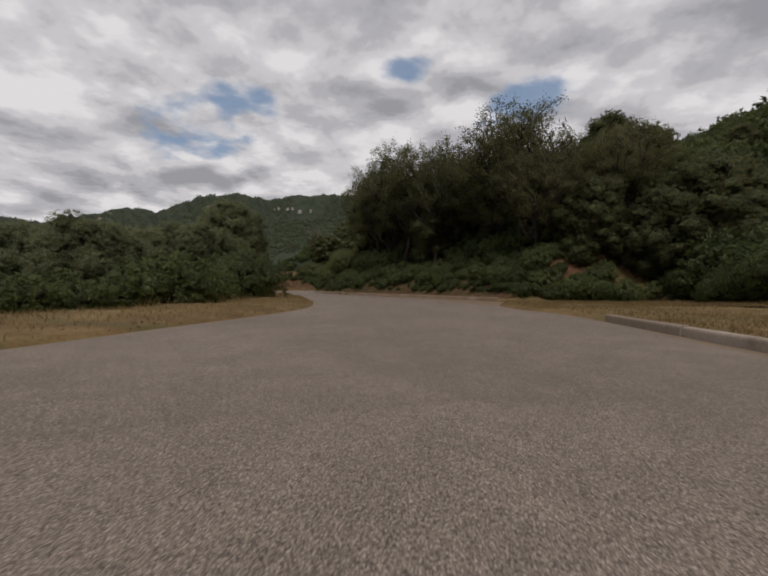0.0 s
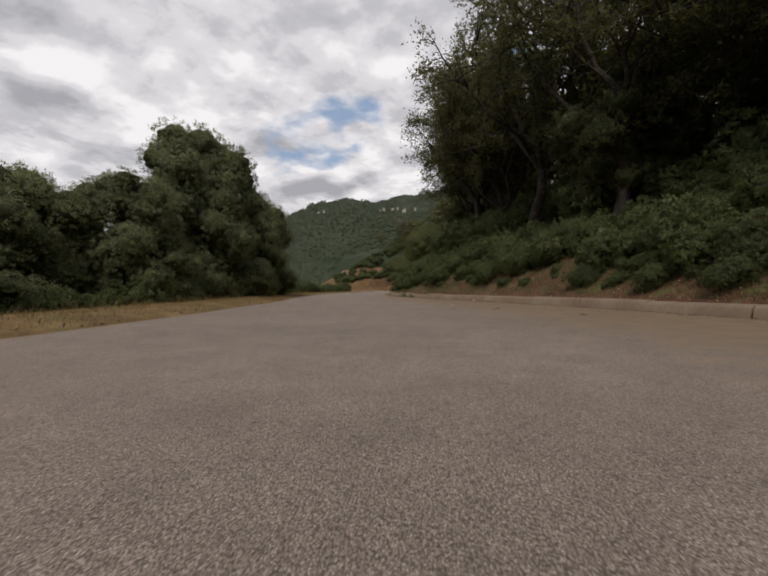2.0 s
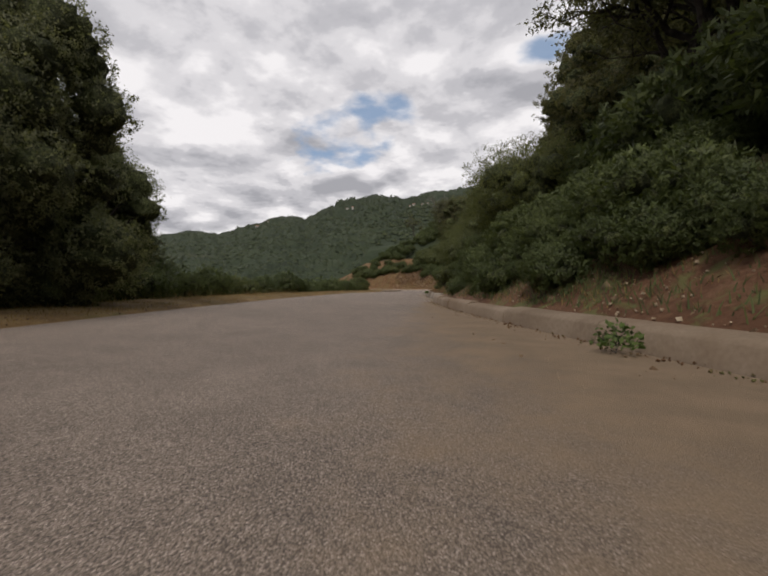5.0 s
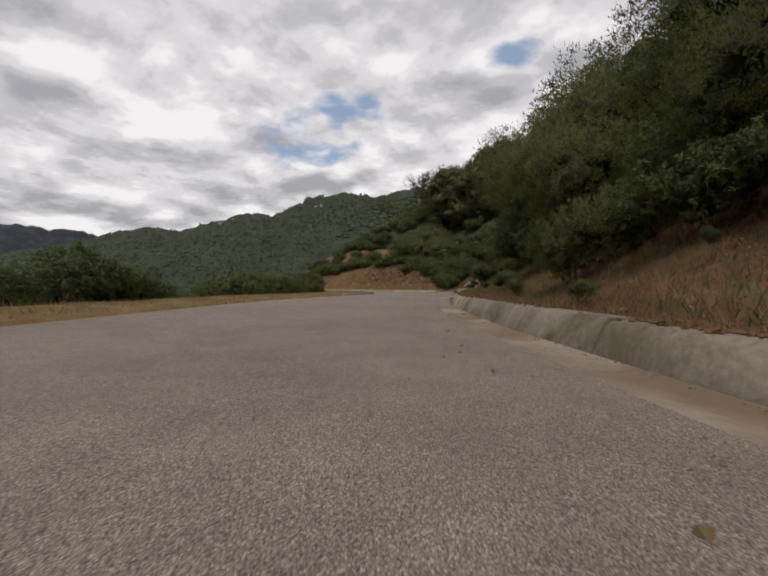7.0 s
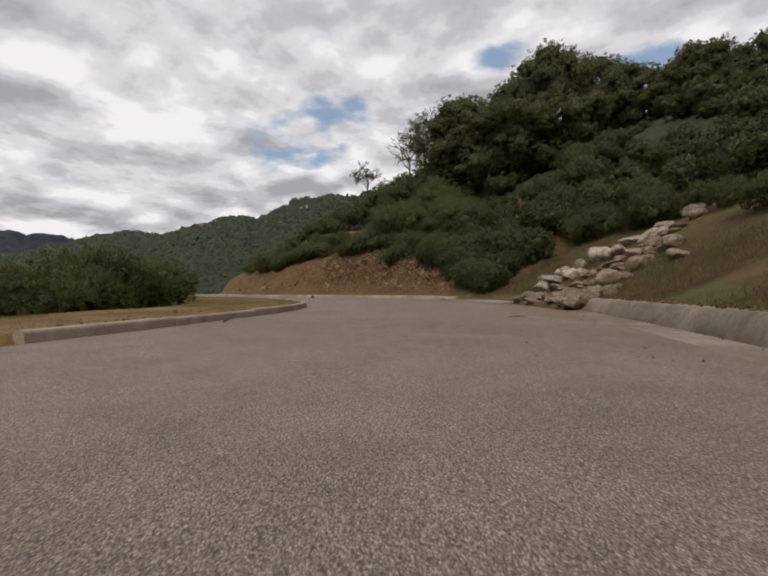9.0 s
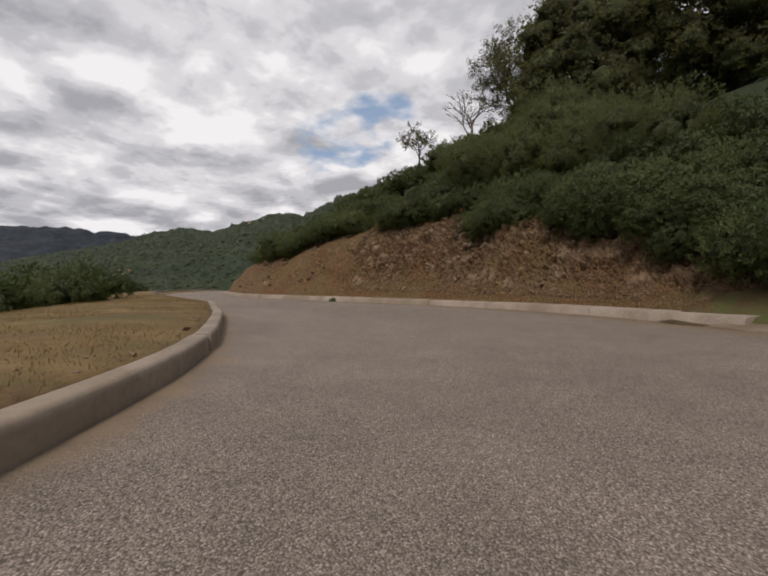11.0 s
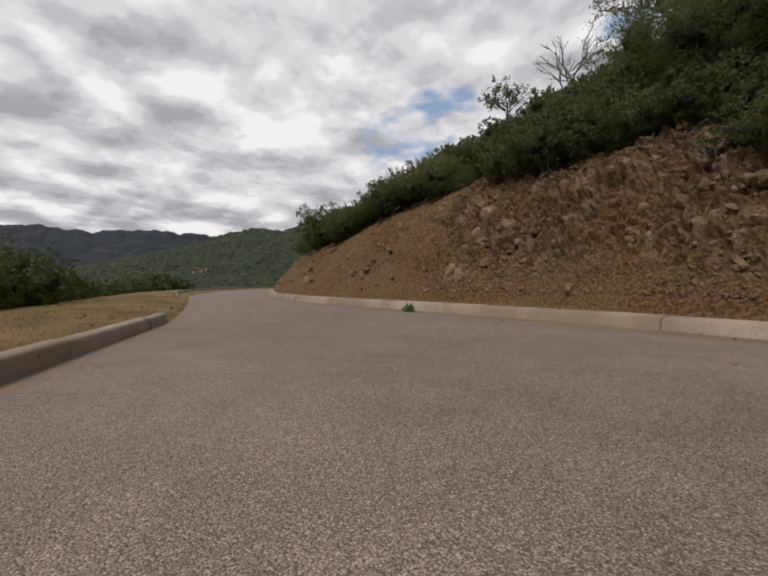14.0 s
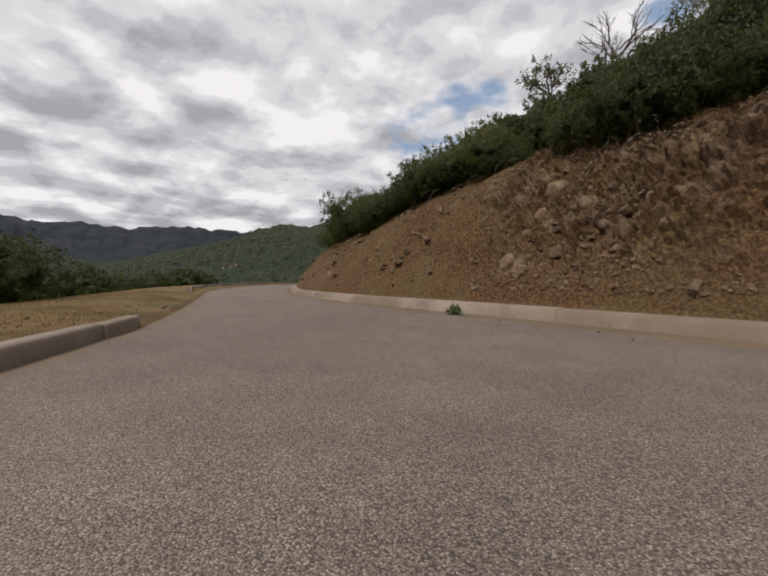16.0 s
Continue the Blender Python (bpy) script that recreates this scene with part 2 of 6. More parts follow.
M_ASPHALT = asphalt()
M_SLOPE = mottled("thin_green_grass_slope", ((0.045, 0.027, 0.013), (0.088, 0.056, 0.026), (0.130, 0.090, 0.042)), 0.8, 0.95, 0.9, 0.06, 18, (0.9, (0.085, 0.088, 0.030), 0.47, 0.62))
M_CONCRETE = mottled("weathered_concrete", ((0.20, 0.160, 0.125), (0.29, 0.236, 0.188), (0.36, 0.302, 0.248)), 1.8, 0.9, 0.5, 0.014, 28, (0.5, (0.215, 0.168, 0.118), 0.42, 0.70), 0.06)
M_GUTTER = mottled("gutter_concrete", ((0.15, 0.118, 0.088), (0.245, 0.20, 0.155), (0.32, 0.275, 0.222)), 0.9, 0.9, 0.5, 0.012, 24, (0.55, (0.165, 0.122, 0.08), 0.42, 0.62))
M_WALL = mottled("stained_wall_concrete", ((0.125, 0.10, 0.075), (0.225, 0.188, 0.148), (0.31, 0.268, 0.215)), 1.3, 0.92, 0.7, 0.02, 22, (0.9, (0.105, 0.085, 0.055), 0.46, 0.68), 0.1)
M_MUDKERB = mottled("muddy_concrete", ((0.155, 0.115, 0.080), (0.215, 0.165, 0.118), (0.275, 0.22, 0.165)), 0.9, 0.92, 0.5, 0.014, 26, (0.5, (0.17, 0.12, 0.078), 0.42, 0.66), 0.08)
M_EARTH = mottled("red_brown_earth", ((0.050, 0.023, 0.012), (0.092, 0.044, 0.023), (0.150, 0.083, 0.046)), 1.1, 0.95, 0.8, 0.06, 16, (2.5, (0.10, 0.10, 0.035), 0.52, 0.66))
M_DRY = mottled("dry_grass_ground", ((0.088, 0.053, 0.022), (0.162, 0.104, 0.042), (0.240, 0.168, 0.072)), 0.9, 0.95, 0.7, 0.04, 26, (0.7, (0.10, 0.092, 0.034), 0.50, 0.68))
M_BANK = mottled("grassy_bank_soil", ((0.066, 0.034, 0.017), (0.120, 0.065, 0.032), (0.185, 0.112, 0.056)), 0.8, 0.95, 0.9, 0.08, 14, (0.9, (0.095, 0.092, 0.034), 0.50, 0.66))
M_CLIFF = cliff_material()
M_ROCK = mottled("fractured_schist", ((0.10, 0.062, 0.036), (0.185, 0.128, 0.080), (0.32, 0.25, 0.175)), 3.0, 0.9, 0.8, 0.03, 30, (5.0, (0.17, 0.10, 0.055), 0.5, 0.7), 0.25)
M_BOULDER = mottled("pale_granite", ((0.20, 0.165, 0.125), (0.35, 0.30, 0.24), (0.50, 0.455, 0.385)), 3.0, 0.9, 0.9, 0.03, 24, (1.6, (0.16, 0.115, 0.07), 0.48, 0.66), 0.28)
M_HILL = mottled("scrubland", ((0.014, 0.022, 0.012), (0.027, 0.039, 0.019), (0.042, 0.054, 0.026)), 0.03, 0.95, 1.0, 2.5, 0.16, (0.010, (0.050, 0.056, 0.030), 0.60, 0.74))
# far range: rock colours with the blue of distance haze painted in
M_HAZY_RANGE = mottled("hazy_blue_mountain", ((0.010, 0.015, 0.022), (0.018, 0.025, 0.034), (0.034, 0.039, 0.047)), 0.006, 0.95, 1.0, 20.0, 0.03, (0.004, (0.055, 0.055, 0.060), 0.58, 0.75))
M_BARK = mottled("dark_bark", ((0.022, 0.018, 0.015), (0.045, 0.037, 0.030), (0.085, 0.072, 0.060)), 6.0, 0.95, 0.9, 0.03, 40)
M_DEADWOOD = mottled("bleached_dead_wood", ((0.10, 0.085, 0.07), (0.17, 0.15, 0.13), (0.26, 0.24, 0.21)), 8.0, 0.9, 0.6, 0.02, 50)
M_OAK = foliage("oak_leaves", (0.058, 0.059, 0.034), (0.113, 0.112, 0.062), (0.188, 0.184, 0.108), 0.55)
M_OLIVE = foliage("olive_leaves", (0.084, 0.095, 0.058), (0.165, 0.180, 0.108), (0.275, 0.288, 0.182), 0.45)
M_SHRUB = foliage("shrub_leaves", (0.036, 0.051, 0.016), (0.073, 0.097, 0.031), (0.128, 0.155, 0.054))
M_HEATH = foliage("heath_leaves", (0.052, 0.062, 0.023), (0.102, 0.117, 0.043), (0.166, 0.176, 0.072), 0.45)
M_STRAW = foliage("dry_grass", (0.086, 0.055, 0.022), (0.165, 0.111, 0.044), (0.270, 0.195, 0.087), 0.4)
M_WEED = foliage("green_weed", (0.05, 0.08, 0.02), (0.09, 0.14, 0.035), (0.14, 0.19, 0.06))
M_CRACK = mottled("crack_filler", ((0.025, 0.023, 0.022), (0.04, 0.037, 0.035), (0.06, 0.055, 0.05)), 4.0, 0.9, 0.3, 0.005)
M_STEEL = mottled("weathered_steel", ((0.15, 0.125, 0.10), (0.23, 0.20, 0.165), (0.31, 0.28, 0.24)), 2.0, 0.55, 0.1, 0.003)
M_HOUSE = mottled("pale_render", ((0.30, 0.28, 0.25), (0.38, 0.36, 0.33), (0.46, 0.44, 0.41)), 0.2, 0.9, 0.1, 0.02, 2.0, None, 0.12)
M_ROOF = mottled("clay_roof_tiles", ((0.22, 0.11, 0.07), (0.32, 0.17, 0.11), (0.40, 0.24, 0.16)), 0.5, 0.9, 0.2, 0.03, 4.0)
M_PANE = mottled("dark_window_glass", ((0.02, 0.022, 0.025), (0.03, 0.033, 0.036), (0.05, 0.055, 0.06)), 0.5, 0.2, 0.05, 0.01)
M_LITTER = mottled("pale_litter", ((0.5, 0.48, 0.44), (0.65, 0.63, 0.6), (0.75, 0.74, 0.72)), 9.0, 0.8, 0.3, 0.01)

# ---- shapes ----


def hash2(xi, yi, seed):
    h = (xi.astype(np.int64) * 374761393 + yi.astype(np.int64) * 668265263 + seed * 144269504) & 0xFFFFFFFF
    h = ((h ^ (h >> 13)) * 1274126177) & 0xFFFFFFFF
    return ((h ^ (h >> 16)) & 0xFFFFFF) / float(0xFFFFFF)


def vnoise(x, y, seed=0):
    x, y = np.asarray(x, float), np.asarray(y, float)
    xi, yi = np.floor(x), np.floor(y)
    fx, fy = x - xi, y - yi
    fx, fy = fx * fx * (3 - 2 * fx), fy * fy * (3 - 2 * fy)
    a, b_, c, d = hash2(xi, yi, seed), hash2(xi + 1, yi, seed), hash2(xi, yi + 1, seed), hash2(xi + 1, yi + 1, seed)
    return (a * (1 - fx) + b_ * fx) * (1 - fy) + (c * (1 - fx) + d * fx) * fy


def fbm(x, y, octaves=4, seed=0):
    s, amp, tot = 0.0, 1.0, 0.0
    for o in range(octaves):
        s = s + amp * vnoise(np.asarray(x) * 2**o, np.asarray(y) * 2**o, seed + 7 * o)
        tot, amp = tot + amp, amp * 0.5
    return s / tot - 0.5


def mesh(name, verts, faces, material, smooth=True):
    me = bpy.data.meshes.new(name)
    me.from_pydata(np.asarray(verts, float).tolist(), [], faces if isinstance(faces, list) else faces.tolist())
    if material:
        me.materials.append(material)
    if smooth:
        me.polygons.foreach_set("use_smooth", [True] * len(me.polygons))
    me.update()
    return me


def part(name, me, parent, label=""):
    ob = new(name, me)
    ob.parent = parent
    return tagged(ob, label)


def grid_faces(rows, cols):
    i = np.arange((rows - 1) * (cols - 1))
    a = (i // (cols - 1)) * cols + i % (cols - 1)
    return np.stack([a, a + 1, a + cols + 1, a + cols], 1)


def smooth_line(points, step):
    """A smooth curve through the points, resampled every step metres."""
    p = np.array(points, float)
    q = np.vstack([2 * p[0] - p[1], p, 2 * p[-1] - p[-2]])
    out = []
    for i in range(1, len(q) - 2):
        n = 24
        t = np.linspace(0, 1, n, endpoint=False)[:, None]
        a, b_, c, d = q[i - 1], q[i], q[i + 1], q[i + 2]
        out.append(0.5 * (2 * b_ + (c - a) * t + (2 * a - 5 * b_ + 4 * c - d) * t**2 + (3 * b_ - a - 3 * c + d) * t**3))
    out = np.vstack(out + [p[-1:]])
    s = np.r_[0, np.cumsum(np.linalg.norm(np.diff(out, axis=0), axis=1))]
    n = int(s[-1] / step) + 1
    g = np.linspace(0, s[-1], n)
    return np.stack([np.interp(g, s, out[:, k]) for k in (0, 1)], 1)


RIGHT = [(3.2, -45), (2.9, -10), (2.7, 3), (2.5, 8.5), (1.8, 11), (1.5, 14.5), (1.9, 18), (2.2, 20.5), (1.6, 22.6), (0.4, 24.8), (-2.3, 28.9),
         (-4.3, 31.7), (-7, 35), (-9.9, 38.2), (-13.4, 42.8), (-16.4, 47.6), (-18.6, 51.8), (-20.5, 55.3), (-22.25, 58.9), (-23.88, 63), (-25.1, 67),
         (-26.2, 72), (-27, 76.5), (-27.9, 80.3), (-29.2, 83.2), (-31, 85.6), (-33.5, 88.2), (-36.5, 89.9), (-40, 91.05), (-44, 92.1), (-48, 93.7),
         (-52, 96.2), (-57, 100), (-62, 105), (-67, 112), (-70, 122)]
LEFT = [(-3.2, -45), (-3.3, -10), (-3.6, 2), (-4.0, 8), (-5.2, 12.3), (-6.8, 16.3), (-8.5, 20), (-10.4, 24.3), (-12.6, 28.6), (-15, 33.2),
        (-18, 38), (-21.5, 44), (-25, 50.8), (-27.3, 56), (-29.5, 61.5), (-31, 66), (-32, 71), (-32.6, 75), (-33.3, 78.4), (-34.8, 81.2),
        (-37.08, 83.42), (-40.12, 85.83), (-43.15, 87.98), (-47.9, 90.6), (-54, 93.8), (-60, 98), (-66, 104), (-71, 111), (-75, 121)]
E_R, E_L = smooth_line(RIGHT, 0.3), smooth_line(LEFT, 0.3)


def normals_of(line, side):
    t = np.gradient(line, axis=0)
    t /= np.linalg.norm(t, axis=1)[:, None]
    return np.stack([t[:, 1], -t[:, 0]], 1) * side      # side +1: to the right of the way


N_R, N_L = normals_of(E_R, 1), normals_of(E_L, -1)

KNOTS = [0, 0.3, 0.8, 1.4, 2.0, 3, 5, 8, 12, 20, 40, 110, 170]
FLAT = [0.05, 0.08, 0.08, 0.08, 0.1, 0.12, 0.16, 0.25, 0.7, 2.6, 9.5, 44, 78]
BANK = [0.2, 0.22, 0.55, 1.05, 1.45, 2.0, 3.0, 4.3, 6, 9.5, 18, 48, 88]
WALL = [0.24, 0.25, 0.36, 0.75, 1.2, 2.0, 3.4, 5, 6.8, 10, 18, 46, 52]
DRAIN = [0.05, 0.1, 0.2, 0.4, 0.7, 1.2, 2.2, 3.6, 5.4, 9.5, 18, 46, 52]
CLIFF = [0.16, 0.22, 1.15, 2.1, 2.55, 3.0, 3.9, 5.4, 7.4, 11, 19.5, 46, 52]
LOW = [0.14, 0.18, 0.9, 1.6, 1.95, 2.5, 3.7, 5.6, 8.0, 12, 19, 42, 48]
STATIONS = [(-45, FLAT), (20.6, FLAT), (22.8, BANK), (48.5, BANK), (51.5, WALL), (70, WALL), (77.5, DRAIN), (85, DRAIN), (88, LOW), (90.2, CLIFF), (91.2, CLIFF), (93.5, LOW), (130, LOW)]
LK = [0, 0.3, 1.0, 2.0, 3.0, 5.0, 10, 20, 40, 100, 200]
LEFT_LOW = [0.02, 0.06, 0.11, 0.13, 0.02, -0.6, -2.6, -5, -9, -16, -20]
LEFT_KERB = [0.085, 0.11, 0.13, 0.135, 0.11, -0.3, -2.0, -5, -9, -16, -20]


def right_profile(d, station):
    ys = [s for s, _ in STATIONS]
    table = np.stack([np.interp(d, KNOTS, p) for _, p in STATIONS])
    k = np.clip(np.searchsorted(ys, station) - 1, 0, len(ys) - 2)
    f = np.clip((station - np.take(ys, k)) / (np.take(ys, k + 1) - np.take(ys, k)), 0, 1)
    f = f * f * (3 - 2 * f)
    idx = np.arange(len(d))
    return table[k, idx] * (1 - f) + table[k + 1, idx] * f


def left_profile(d, station):
    f = np.clip((station - 71) / 2.0, 0, 1) * np.clip((88.6 - station) / 1.6, 0, 1)
    return np.interp(d, LK, LEFT_LOW) * (1 - f) + np.interp(d, LK, LEFT_KERB) * f


def side_distance(p, line, nrm):
    """Distance from the line (positive outside the road) and the station of the nearest point."""
    d, st = np.empty(len(p)), np.empty(len(p))
    for a in range(0, len(p), 4000):
        v = p[a:a + 4000, None, :] - line[None, ::2, :]
        k = np.argmin((v**2).sum(-1), axis=1)
        near = v[np.arange(len(k)), k]
        n_ = nrm[::2][k]
        sign = np.where((near * n_).sum(-1) >= 0, 1.0, -1.0)
        d[a:a + 4000] = np.linalg.norm(near, axis=1) * sign
        st[a:a + 4000] = line[::2][k][:, 1]
    return d, st


CENTRE = np.array([-25.0, 60.0])
RIDGE_NEAR = [(-180, 6), (-60, 9), (-20, 12), (0, 13), (16, 13.4), (22, 13.0), (26, 12.3), (28, 12.3), (30.3, 12.75), (33, 12.0), (36, 11.1), (40, 9.5), (43.3, 9.5), (47, 8.2), (51, 6.7), (55, 7.1), (58, 6.3), (60.4, 5.3), (64, 4.3), (69, 3.0), (75, 1.4), (81, 0.3), (90, -1), (110, -1), (140, 2), (180, 6)]
RIDGE_FAR = [(-180, 5), (40, 5), (58, 5.6), (60.4, 6.0), (63, 6.2), (66, 6.25), (68, 6.4), (70, 6.1), (72.5, 5.75), (75, 6.2), (78, 6.4), (81.5, 5.85), (84, 6.55), (88, 7.4), (96, 8.5), (120, 8), (150, 6), (180, 5)]
RIDGE_FOOT = [(-180, 0), (55, -1), (66, -0.2), (70, 0.2), (73, 0.8), (77, 3.0), (81.5, 4.6), (90, 6), (110, 6), (150, 3), (180, 0)]


def ridge(az, r, table, at, rise, drop, rough, seed):
    top = np.interp(az, [a for a, _ in table], [e for _, e in table]) + fbm(az * 0.8, az * 0.0, 5, seed + 9) * (0.9 if at > 2000 else 0.35)
    h = at * np.tan(np.radians(top))
    up = np.clip((r - (at - rise)) / rise, 0, 1)
    prof = np.where(r < at, up ** 0.85, np.clip(1 - (r - at) / drop, 0, 1))
    gully = (fbm(az * 0.35, r / 260.0, 5, seed) + 0.5 * fbm(az * 1.6, r / 90.0, 4, seed + 3)) * rough * np.clip(up * (1 - 0.85 * np.exp(-((r - at) / (0.12 * at)) ** 2)), 0, 1)
    return -18 + (h + 18) * prof + gully * h


def land(x, y):
    """Height of the ground."""
    x, y = np.atleast_1d(np.asarray(x, float)), np.atleast_1d(np.asarray(y, float))
    p = np.stack([x, y], 1)
    dr, sr = side_distance(p, E_R, N_R)
    dl, sl = side_distance(p, E_L, N_L)
    right = right_profile(np.clip(dr, 0, 170), sr) + fbm(x / 6, y / 6, 4, 3) * np.clip(dr - 2.5, 0, 8) * 0.14
    left = left_profile(np.clip(dl, 0, 200), sl) + fbm(x / 6, y / 6, 4, 5) * np.clip(dl - 2.5, 0, 8) * 0.12
    use_right = (dr > 0) & ((dl < 0) | (dr < dl))
    z = np.where(use_right, right, np.where(dl > 0, left, -0.25))
    v = p - CENTRE
    r, az = np.linalg.norm(v, axis=1), np.degrees(np.arctan2(-v[:, 0], v[:, 1]))
    far = np.maximum(ridge(az, r, RIDGE_NEAR, 1300.0, 1050.0, 900.0, 0.30, 11), ridge(az, r, RIDGE_FAR, 3000.0, 1500.0, 900.0, 0.45, 23))
    far = np.maximum(far, ridge(az, r, RIDGE_FOOT, 480.0, 330.0, 300.0, 0.3, 31))
    w = np.clip((r - 150) / 150, 0, 1)
    w = w * w * (3 - 2 * w)
    keep = np.where(use_right, np.clip(1 - (r - 170) / 500, 0, 1), 0.0)
    return np.maximum(z * (1 - w) + far * w, np.where(keep > 0, right * keep, -30)), dr, dl


def ground_z(x, y):
    return float(land([x], [y])[0][0])


# ---- ground, road, banks ----


def build_ground():
    az = np.r_[np.arange(-180, -75, 3.0), np.arange(-75, -50, 1.0), np.arange(-50, 112, 0.25), np.arange(112, 179, 3.0), 180.0]
    r = np.r_[np.arange(0.5, 60, 1.0), 60 * np.geomspace(1, 75, 190)]
    A, R_ = np.meshgrid(np.radians(az), r)
    x, y = CENTRE[0] - np.sin(A) * R_, CENTRE[1] + np.cos(A) * R_
    z, dr, dl = land(x.ravel(), y.ravel())
    out = np.maximum(dr, dl)
    z -= 0.85 * np.clip(1 - (np.where(dr > 0, dr - 10.5, dl - 6.5)) / 2.0, 0, 1) * (out < 13)
    rr = R_.ravel()
    z += fbm(x.ravel() / 9, y.ravel() / 9, 3, 41) * np.clip((rr - 150) / 200, 0, 1) * 9
    g = new("ground", mesh("ground", np.stack([x.ravel(), y.ravel(), z], 1), grid_faces(len(r), len(az)), M_HILL))
    # faces beyond 1750 m take the haze-tinted colours
    g.data.materials.append(M_HAZY_RANGE)
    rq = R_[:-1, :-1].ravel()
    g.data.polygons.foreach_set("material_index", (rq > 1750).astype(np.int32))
    tagged(g, "scrub-covered valley floor and wooded hills reaching the mountains", "ground", kind="structure")


build_ground()


def build_road():
    n, cols = 620, 25
    l = np.stack([np.interp(np.linspace(0, 1, n), np.linspace(0, 1, len(E_L)), E_L[:, k]) for k in (0, 1)], 1)
    # pair each left point with the nearest right point, kept in order
    k = np.array([np.argmin(((E_R - p) ** 2).sum(1)) for p in l])
    k = np.maximum.accumulate(k)
    s = np.convolve(np.pad(k, 20, mode="edge"), np.ones(41) / 41, "valid")
    rgt = np.stack([np.interp(s, np.arange(len(E_R)), E_R[:, j]) for j in (0, 1)], 1)
    t = np.linspace(0, 1, cols)[None, :, None]
    p = l[:, None, :] * (1 - t) + rgt[:, None, :] * t
    z = fbm(p[..., 0] / 2.5, p[..., 1] / 2.5, 3, 9) * 0.007 - 0.006 * (np.abs(t[..., 0] - 0.5) * 2) ** 2
    v = np.concatenate([p, z[..., None]], 2).reshape(-1, 3)
    me = mesh("road", v, grid_faces(n, cols), M_ASPHALT)
    dr, st = side_distance(v[:, :2], E_R, N_R)
    dl, _ = side_distance(v[:, :2], E_L, N_L)
    wide = np.interp(st, [-45, 14, 17, 20, 26, 38, 48, 54, 74, 80, 88, 96, 120], [0.25, 0.4, 3.6, 6.0, 5.4, 3.8, 1.0, 0.04, 0.04, 1.6, 0.9, 0.35, 0.3])
    dirt = np.clip(1.05 + dr / wide, 0, 1) * (1 - 0.85 * (st > 51) * (st < 77.5)) + 0.7 * np.clip(1 + dl / 0.45, 0, 1)
    at = me.attributes.new("dirt", "FLOAT", "POINT")
    at.data.foreach_set("value", dirt.astype(np.float32))
    tagged(new("road", me), "worn light grey asphalt road with coarse exposed aggregate", "road", kind="structure")


build_road()


def strip(name, line, nrm, y0, y1, ds, height, material, label, rough=0.0, rough_scale=1.5, seed=0, category="bank", sink=True):
    """A band of ground beside the road, between two stations."""
    k = np.where((line[:, 1] >= y0) & (line[:, 1] <= y1))[0]
    fine = np.linspace(k[0], k[-1], int((k[-1] - k[0]) * 0.3 / 0.16) + 2)
    pos = np.stack([np.interp(fine, np.arange(len(line)), line[:, j]) for j in (0, 1)], 1)
    nn = np.stack([np.interp(fine, np.arange(len(line)), nrm[:, j]) for j in (0, 1)], 1)
    D = np.asarray(ds)[None, :, None]
    p = pos[:, None, :] + nn[:, None, :] * D
    st = np.repeat(pos[:, 1], len(ds))
    dd = np.tile(ds, len(pos))
    z = height(dd, st)
    flat = p.reshape(-1, 2)
    z = z + fbm(flat[:, 0] / 6, flat[:, 1] / 6, 4, 3 if line is E_R else 5) * np.clip(dd - 2.5, 0, 8) * (0.14 if line is E_R else 0.12)
    if rough:
        a = fbm(flat[:, 0] / rough_scale, flat[:, 1] / rough_scale + z, 5, seed)
        fade = np.clip((st - y0) / 1.5, 0, 1) * np.clip((y1 - st) / 1.5, 0, 1)
        if category == "rock face":
            a = 0.7 * a + 0.5 * (0.25 - np.abs(fbm(st / 0.35 + z * 0.8, z / 0.5 - st * 0.5, 4, seed + 2))) - 0.1
        push = fade * rough * a * np.clip((dd - max(ds[0], 0.0) - 0.28) / 0.5, 0, 1)
        across = np.repeat(nn, len(ds), axis=0)
        flat = flat + across * push[:, None] * 0.8
        z = z + push * 0.8
    z = z + fbm(flat[:, 0] / 0.7, flat[:, 1] / 0.7, 3, seed + 5) * 0.06 * np.clip((dd - ds[0]) / 0.3, 0, 1)
    if sink:
        z = z - 0.8 * np.clip((dd - (ds[-1] - 1.5)) / 1.5, 0, 1)
    ob = new(name, mesh(name, np.column_stack([flat, z]), grid_faces(len(pos), len(ds)), material))
    return tagged(ob, label, category, kind="structure")


def steps(*pairs):
    return np.concatenate([np.arange(a, b, s) for a, b, s in pairs])


strip("verge_right", E_R, N_R, -45, 21.9, steps((-0.3, 1.5, 0.15), (1.5, 10.0, 0.45)), lambda d, s: right_profile(np.maximum(d - 0.2 * (s < 6.6), 0), s) - 0.12 * np.clip((0.15 * (s >= 6.6) + 0.2 * (s < 6.6) - d) / 0.2, 0, 1), M_DRY, "wide verge of dry yellow grass beside the road", 0.1, 2.0, 51, "verge")
strip("bank_earth", E_R, N_R, 21.2, 50.9, steps((0.06, 4, 0.14), (4, 12.4, 0.4)), lambda d, s: right_profile(d, s) - 0.16 * np.clip((0.3 - d) / 0.25, 0, 1), M_EARTH, "bank of bare red-brown earth above a low kerb", 0.45, 1.2, 52)
strip("bank_drain", E_R, N_R, 79.6, 87, steps((-0.2, 4, 0.14), (4, 12.4, 0.4)), lambda d, s: right_profile(np.maximum(d, 0), s) - 0.1 * (d < 0.1), M_SLOPE, "trampled slope of thin grass and soil beside a stone chute", 0.25, 1.4, 56)
